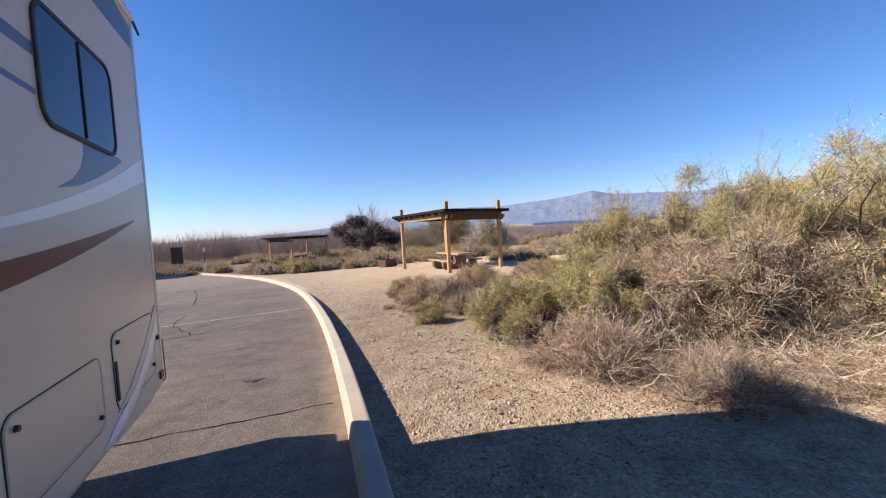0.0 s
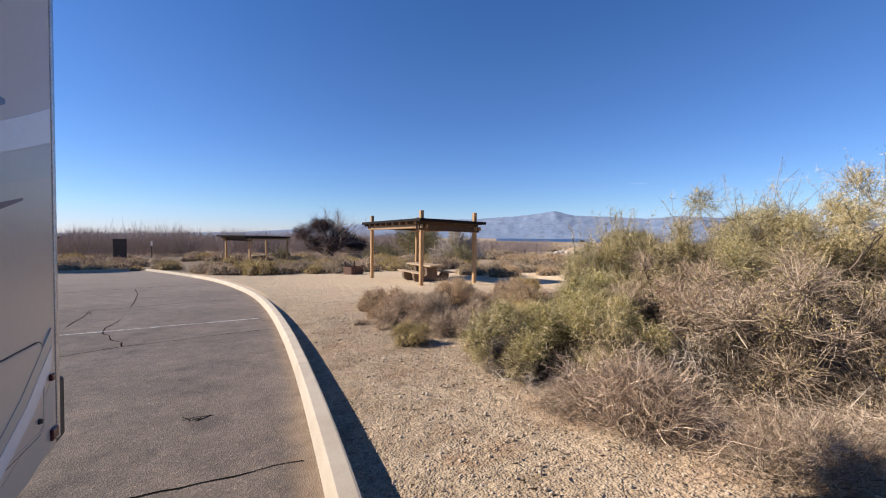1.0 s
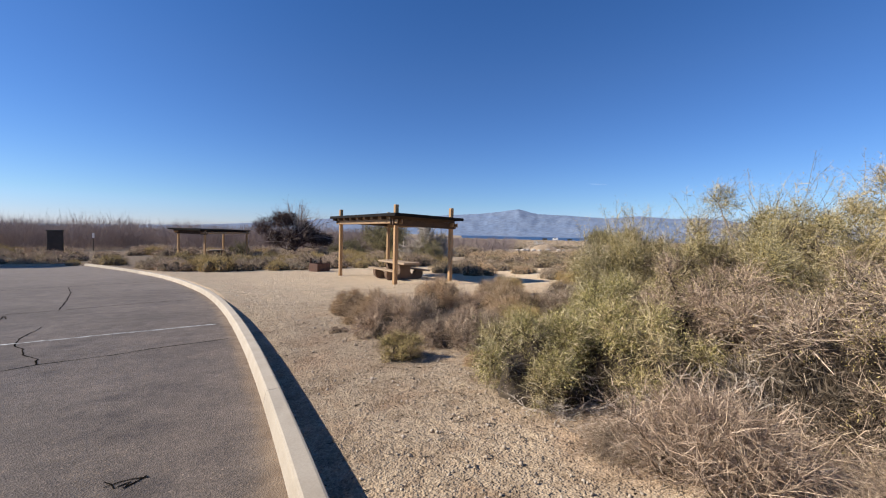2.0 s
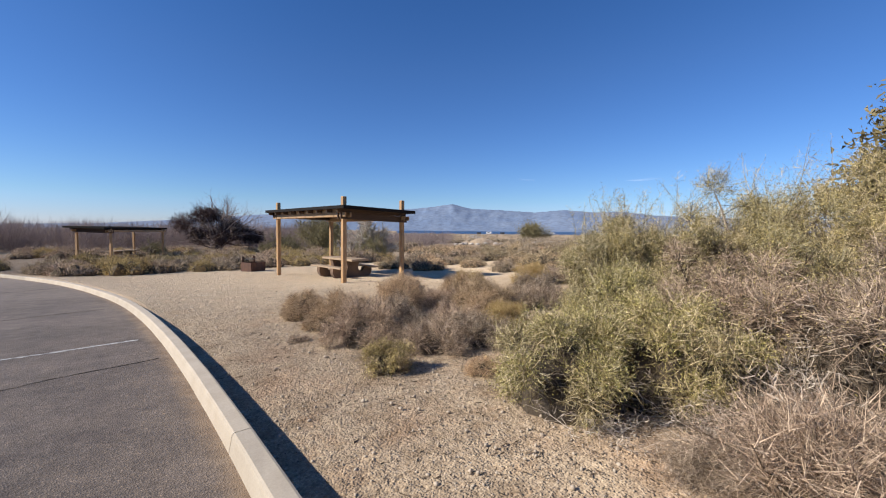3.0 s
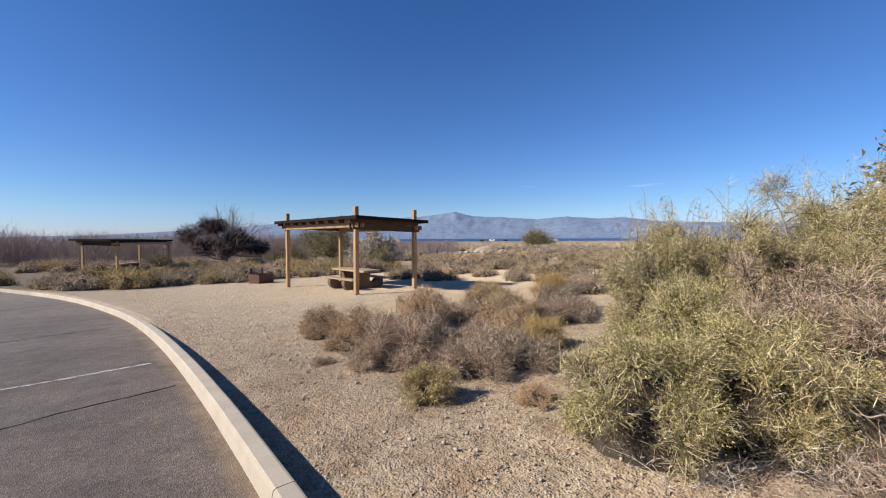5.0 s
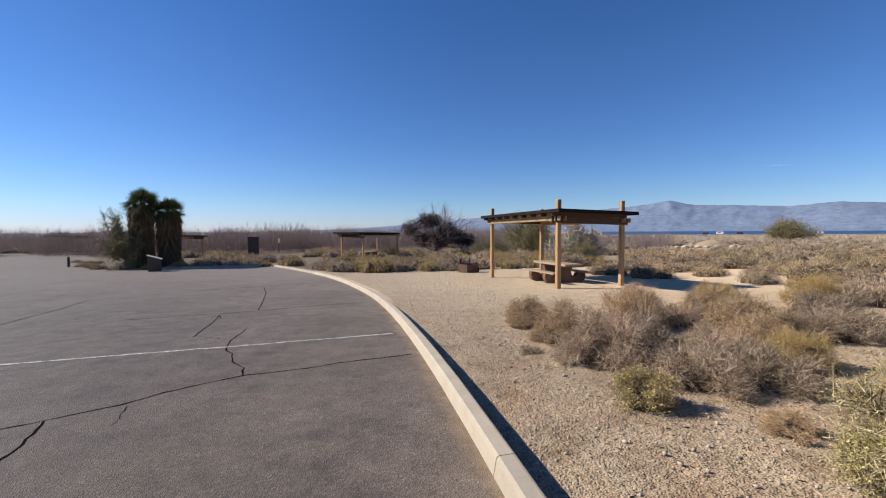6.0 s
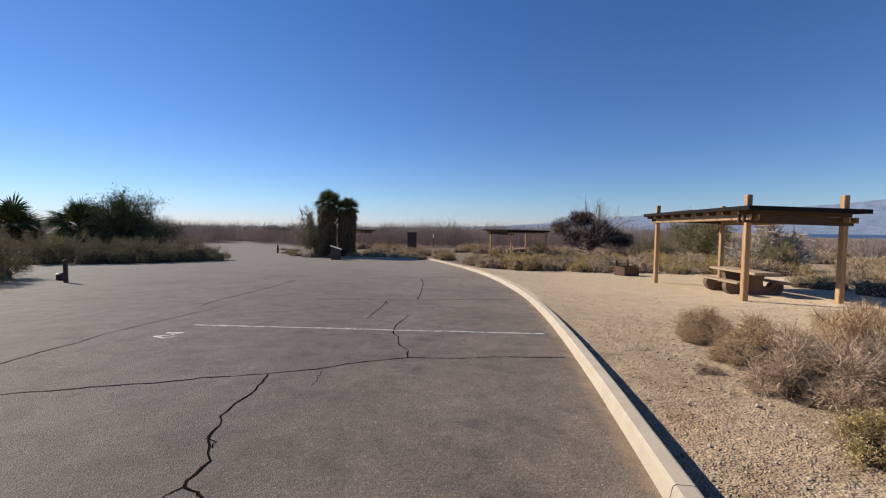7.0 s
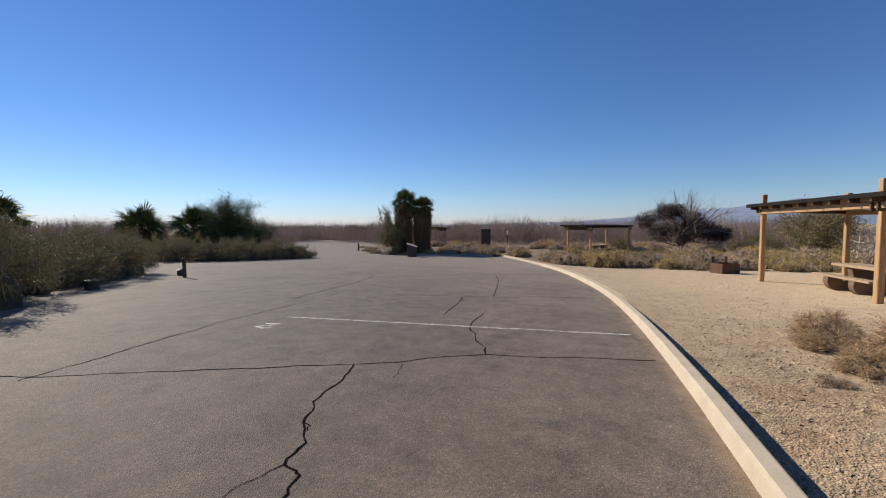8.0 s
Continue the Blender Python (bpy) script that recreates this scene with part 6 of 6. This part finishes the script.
for i, (x, y, k) in enumerate([(-13.6, 35.6, 0.7), (-15.6, 35.9, 0.8), (-17.4, 37.0, 0.7), (-12.0, 36.4, 0.8), (-10.4, 36.6, 0.7), (-8.8, 37.0, 0.75), (-18.8, 39.0, 0.7), (-20.4, 40.6, 0.6), (-16.4, 39.5, 0.9), (-11.4, 38.6, 1.0), (-7.4, 38.2, 0.9), (-9.4, 39.5, 1.0), (-6.4, 37.0, 0.6)]):
    plant(("olive_far", "dusty_far", "straw_far")[i % 3], "desert_shrub", x, y, i * 71 % 360, k * 1.15, 0.85, group="shrubs round the palms")


def scrub_stuff(name, n, region, h, blades, mat, label, width, seed, tall=1.0, reach=(0.25, 0.5)):
    """A joined mass of far shrubs, each a clump of blades."""
    np.random.seed(seed)
    rnd = random.Random(seed)
    C = []
    while len(C) < n:
        x, y = region(rnd)
        if x is not None:
            C.append((x, y, gz(x, y), rnd.uniform(*h) * (1 + 0.3 * noise.noise((x * 0.06, y * 0.06, seed)))))
    C = np.array(C)
    k = blades
    P0 = np.repeat(C[:, :3], k, 0)
    s = np.repeat(C[:, 3], k)[:, None]
    az = np.random.uniform(0, 2 * np.pi, n * k)
    lean = np.sqrt(np.random.uniform(0, 1, n * k)) * 1.1
    d = np.stack([np.sin(lean) * np.cos(az), np.sin(lean) * np.sin(az), np.cos(lean) * tall], -1)
    start = P0 + d * s * np.sqrt(np.random.uniform(0.0, 0.85, (n * k, 1))) + np.random.normal(scale=0.12, size=(n * k, 3)) * s * [1, 1, 0.3]
    L = unit(d * 0.7 + np.random.normal(scale=0.7, size=(n * k, 3))) * s * np.random.uniform(*reach, (n * k, 1))
    P = np.stack([start, start + L * 0.5, start + L], 1)
    V, F = spikes(P, np.random.uniform(0.5, 1.0, n * k) * width * s[:, 0])
    ob = part(name, fast_mesh(name, V, F), mat)
    return tagged(ob, label, "vegetation", kind="stuff")


def thicket_stuff(name, n, region, h, blades, mat, label, seed):
    """A joined mass of leafless bushes: fine upright wands fanning from many feet."""
    np.random.seed(seed)
    rnd = random.Random(seed)
    C = []
    while len(C) < n:
        x, y = region(rnd)
        if x is not None:
            C.append((x, y, gz(x, y), rnd.uniform(*h) * (1 + 0.34 * noise.noise((x * 0.07, y * 0.07, seed)))))
    C = np.repeat(np.array(C), blades, 0)
    k = len(C)
    s = C[:, 3:]
    az, lean = np.random.uniform(0, 2 * np.pi, k), np.abs(np.random.normal(scale=0.5, size=k))
    d = np.stack([np.sin(lean) * np.cos(az), np.sin(lean) * np.sin(az), np.cos(lean)], -1)
    start = C[:, :3] + d * s * np.random.uniform(0.0, 0.62, (k, 1)) + np.random.normal(scale=0.14, size=(k, 3)) * s * [1, 1, 0.1]
    P = np.stack([start, start + unit(d + np.random.normal(scale=0.28, size=(k, 3))) * s * np.random.uniform(0.16, 0.4, (k, 1))], 1)
    ob = part(name, fast_mesh(name, *spikes(P, np.random.uniform(0.009, 0.02, k))), mat)
    return tagged(ob, label, "vegetation", kind="stuff")


def thicket_left(rnd):
    a, r = radians(rnd.uniform(-75, 24)), rnd.uniform(60, 105)
    x, y = r * math.sin(a), 3.5 + r * math.cos(a)
    if x < -19 and abs(x - (-31 - 0.8 * (y - 52))) < 7 and y < 63:
        return None, None
    return x, y


def thicket_mid(rnd):
    a, r = radians(rnd.uniform(20, 42)), rnd.uniform(60, 170)
    return r * math.sin(a), 3.5 + r * math.cos(a)


def far_scrub(rnd):
    a, r = radians(rnd.uniform(30, 85)), 66 + 290 * rnd.random() ** 1.2
    if 0.66 < a < 0.9 and 52 < r < 82:
        return None, None
    return r * math.sin(a), 3.5 + r * math.cos(a)


thicket_stuff("bare_thicket", 850, thicket_left, (2.9, 5.0), 310, MAT_TWIG_MAUVE, "mauve-brown leafless thicket along the horizon", 91)
thicket_stuff("bare_thicket", 420, thicket_mid, (1.9, 3.0), 150, MAT_TWIG_MAUVE, "mauve-brown leafless thicket along the horizon", 92)
scrub_stuff("dry_grass", 260, right_field, (0.12, 0.35), 60, MAT_LEAF_DUSTY, "low dry grass and litter between the shrubs", 0.03, 94)
scrub_stuff("far_scrub", 3200, far_scrub, (0.5, 1.2), 30, MAT_TWIG_STRAW, "dry brown scrub spreading towards the lake", 0.05, 93)


# ---- far off by the lake ----
def boulder(x, y, s, seed):
    np.random.seed(seed)
    bm = bmesh.new()
    bmesh.ops.create_icosphere(bm, subdivisions=2, radius=s)
    for v in bm.verts:
        v.co *= 1 + 0.25 * noise.noise(v.co * (1.6 / s) + Vector((seed, 0, 0)))
        v.co.z *= 0.6
    ob = part("boulder", bm, MAT_ROCK)
    ob.matrix_basis = pose(x, y, gz(x, y) + s * 0.25, 0, 0, seed * 31)
    tagged(ob, "pale boulder in a row beside the far track", "boulder", "boulder row")


for i in range(14):
    f = i / 13
    boulder(46.5 + 13.5 * f + 0.5 * math.sin(i * 2.2), 58.5 - 2.0 * f + 0.8 * math.sin(i * 1.3), 0.32 + 0.22 * abs(math.sin(i * 1.9)), i)
track = grid_strip("far_track", list(np.arange(64, 230, 8)), lambda y: 0.97 * y - 2, lambda y: 0.97 * y + 5, 4, 0.03, MAT_ROCK)
tagged(track, "pale gravel track leading to the lake", "track", kind="structure")


def gravel_pile(x, y, r, h):
    """A heap with slumped, uneven flanks."""
    n, k = 20, 9
    V = [(0, 0, h)]
    for i in range(1, k + 1):
        for j in range(n):
            a, f = 2 * math.pi * j / n, i / k
            q = r * f * (1 + 0.15 * noise.noise((math.cos(a) * 1.3, math.sin(a) * 1.3, f)))
            V.append((q * math.cos(a), q * math.sin(a), h * (1 - f ** 2.2) * (1 + 0.12 * noise.noise((a, f * 4, 2))) - 0.1 * (i == k)))
    bm = bmesh.new()
    vs = [bm.verts.new(v) for v in V]
    for j in range(n):
        bm.faces.new((vs[0], vs[1 + j], vs[1 + (j + 1) % n]))
        for i in range(k - 1):
            o = 1 + i * n
            bm.faces.new((vs[o + j], vs[o + n + j], vs[o + n + (j + 1) % n], vs[o + (j + 1) % n]))
    ob = part("gravel_pile", bm, MAT_SAND)
    ob.matrix_basis = pose(x, y, gz(x, y))
    tagged(ob, "grey heap of gravel beside the far track", "gravel pile")


gravel_pile(59, 59.8, 3.0, 1.15)
for x, y, h in ((45.3, 56.0, 1.5), (42.9, 56.0, 0.9)):
    post = part("marker_post", box(-0.09, 0.09, -0.09, 0.09, -0.2, h, 0.015), MAT_DARKPANEL)
    post.matrix_basis = pose(x, y, gz(x, y), 0, 0, 20)
    tagged(post, "dark timber marker post on the scrub flat", "post", "marker posts")
berm = part("low_wall", box(0, 17.5, -0.25, 0.25, -0.3, 0.4, 0.08, 2), MAT_ROCK)
berm.matrix_basis = pose(73.4, 58.0, gz(80, 55), 0, 0, -18)
tagged(berm, "long low pale wall across the scrub flat", "low wall")


def far_vehicle(name, x, y, turn, size, mat, label, category):
    t = thing(name, pose(x, y, gz(x, y), 0, 0, turn), label, category, "vehicles by the lake")
    l, w, h = size
    part("body", box(-l / 2, l / 2, -w / 2, w / 2, 0.4, h, 0.2, 2), mat, t)
    part("window", box(-l * 0.3, l * 0.15, -w / 2 - 0.03, -w / 2 - 0.004, h * 0.6, h * 0.85), MAT_GLASS, t)
    for s in (-l * 0.3, l * 0.3):
        part("wheel", cyl(0.36, 0.36, -w / 2 - 0.02, w / 2 + 0.02, 14, pose(s, 0, 0.36, 90, 0, 0)), MAT_TYRE, t)


far_vehicle("parked_van", 318, 300, -45, (5.4, 2.0, 2.5), MAT_WHITEFAR, "distant white van parked near the lake", "van")
far_vehicle("parked_car", 308, 305, -45, (4.6, 1.8, 1.9), MAT_STEEL, "distant dark car parked near the lake", "car")
far_vehicle("parked_car", 328, 290, -45, (4.6, 1.8, 2.0), MAT_STEEL, "distant dark car parked near the lake", "car")
far_vehicle("travel_trailer", 378, 262, -50, (3.4, 1.9, 2.1), MAT_WHITEFAR, "distant white camping trailer near the lake", "trailer")

# wheel stops and small signs at the far end of the lot
for i in range(4):
    f = i / 3
    stop = part("wheel_stop", box(-0.9, 0.9, -0.08, 0.08, 0.0, 0.16, 0.03), MAT_WHITE)
    x, y = -42.5 + 6.5 * f, 71.9 - 1.2 * f
    stop.matrix_basis = pose(x, y, gz(x, y) + 0.05, 0, 0, -10)
    tagged(stop, "white concrete wheel stop at the lot's end", "wheel stop", "wheel stops")


def far_kerb(x0, y0, x1, y1):
    """A pale concrete kerb along the lakeside track."""
    n = 12
    bm = bmesh.new()
    for k in range(n):
        a, b = k / n, (k + 0.985) / n
        xa, ya, xb, yb = x0 + (x1 - x0) * a, y0 + (y1 - y0) * a, x0 + (x1 - x0) * b, y0 + (y1 - y0) * b
        q = bmesh.ops.create_cube(bm, size=1, matrix=Matrix.Translation(((xa + xb) / 2, (ya + yb) / 2, gz((xa + xb) / 2, (ya + yb) / 2) + 0.12)) @ Matrix.Rotation(math.atan2(yb - ya, xb - xa), 4, "Z") @ Matrix.Diagonal((math.hypot(xb - xa, yb - ya), 0.4, 0.34, 1)))
    tagged(part("lakeside_kerb", bm, MAT_ROCK), "pale concrete kerb along the lakeside track", "kerb", kind="structure")


far_kerb(74.7, 59.1, 72.4, 41.0)


def small_sign(x, y, h):
    t = thing("small_sign", pose(x, y, gz(x, y), 0, 0, 20), "small white sign on a thin post", "sign", "small signs")
    part("post", box(-0.04, 0.04, -0.04, 0.04, -0.1, h, 0.008), MAT_DARKPANEL, t)
    part("plate", box(-0.1, 0.1, -0.06, -0.045, h - 0.55, h + 0.02, 0.004), MAT_WHITE, t)


small_sign(-38, 71.5, 2.2)
small_sign(-9.4, 62, 2.0)


# ---- loose stones on the sand ----
def stones(n, seed):
    rnd = np.random.RandomState(seed)
    ico = bmesh.new()
    bmesh.ops.create_icosphere(ico, subdivisions=1, radius=1)
    base = np.array([v.co[:] for v in ico.verts])
    ico.verts.index_update()
    tri = np.array([[v.index for v in f.verts] for f in ico.faces])
    ico.free()
    y = 2 + 22 * rnd.beta(1.0, 2.4, n)
    x = kerb_x(y) + 0.2 + rnd.uniform(0, 1, n) * (3.5 + 0.35 * y)
    s = 0.003 + 0.015 * rnd.power(0.28, n)
    z = sand_z(x, y) + s * 0.3
    V = base[None] * s[:, None, None] * rnd.uniform(0.6, 1.25, (n, 1, 3)) * (1 + 0.2 * rnd.normal(size=(n, len(base), 1))) + np.stack([x, y, z], -1)[:, None]
    F = tri[None] + (np.arange(n) * len(base))[:, None, None]
    ob = part("gravel", fast_mesh("gravel", V.reshape(-1, 3), F.reshape(-1, 3)), MAT_PEBBLE)
    tagged(ob, "loose pale pebbles strewn over the sand", "gravel", kind="stuff")


stones(7000, 5)


def litter(n, seed):
    """Bits of dead twig and leaf lying on the sand; their dark flecks also stand for shaded dents."""
    np.random.seed(seed)
    y = 2 + 16 * np.random.beta(1.0, 2.0, n)
    x = kerb_x(y) + 0.2 + np.random.uniform(0, 1, n) ** 0.8 * (3.2 + 0.35 * y)
    c = np.stack([x, y, sand_z(x, y) + 0.006], -1)
    a = np.random.uniform(0, 2 * np.pi, n)
    L = np.stack([np.cos(a), np.sin(a), np.random.uniform(-0.08, 0.25, n)], -1) * (0.008 + 0.035 * np.random.power(0.35, n))[:, None]
    V, F = spikes(np.stack([c - L, c + np.random.normal(scale=0.003, size=(n, 3)), c + L], 1), np.random.uniform(0.003, 0.009, n))
    ob = part("twig_litter", fast_mesh("twig_litter", V, F), MAT_TWIG_DARK)
    tagged(ob, "dark bits of dead twig strewn over the sand", "litter", kind="stuff")


litter(6500, 8)
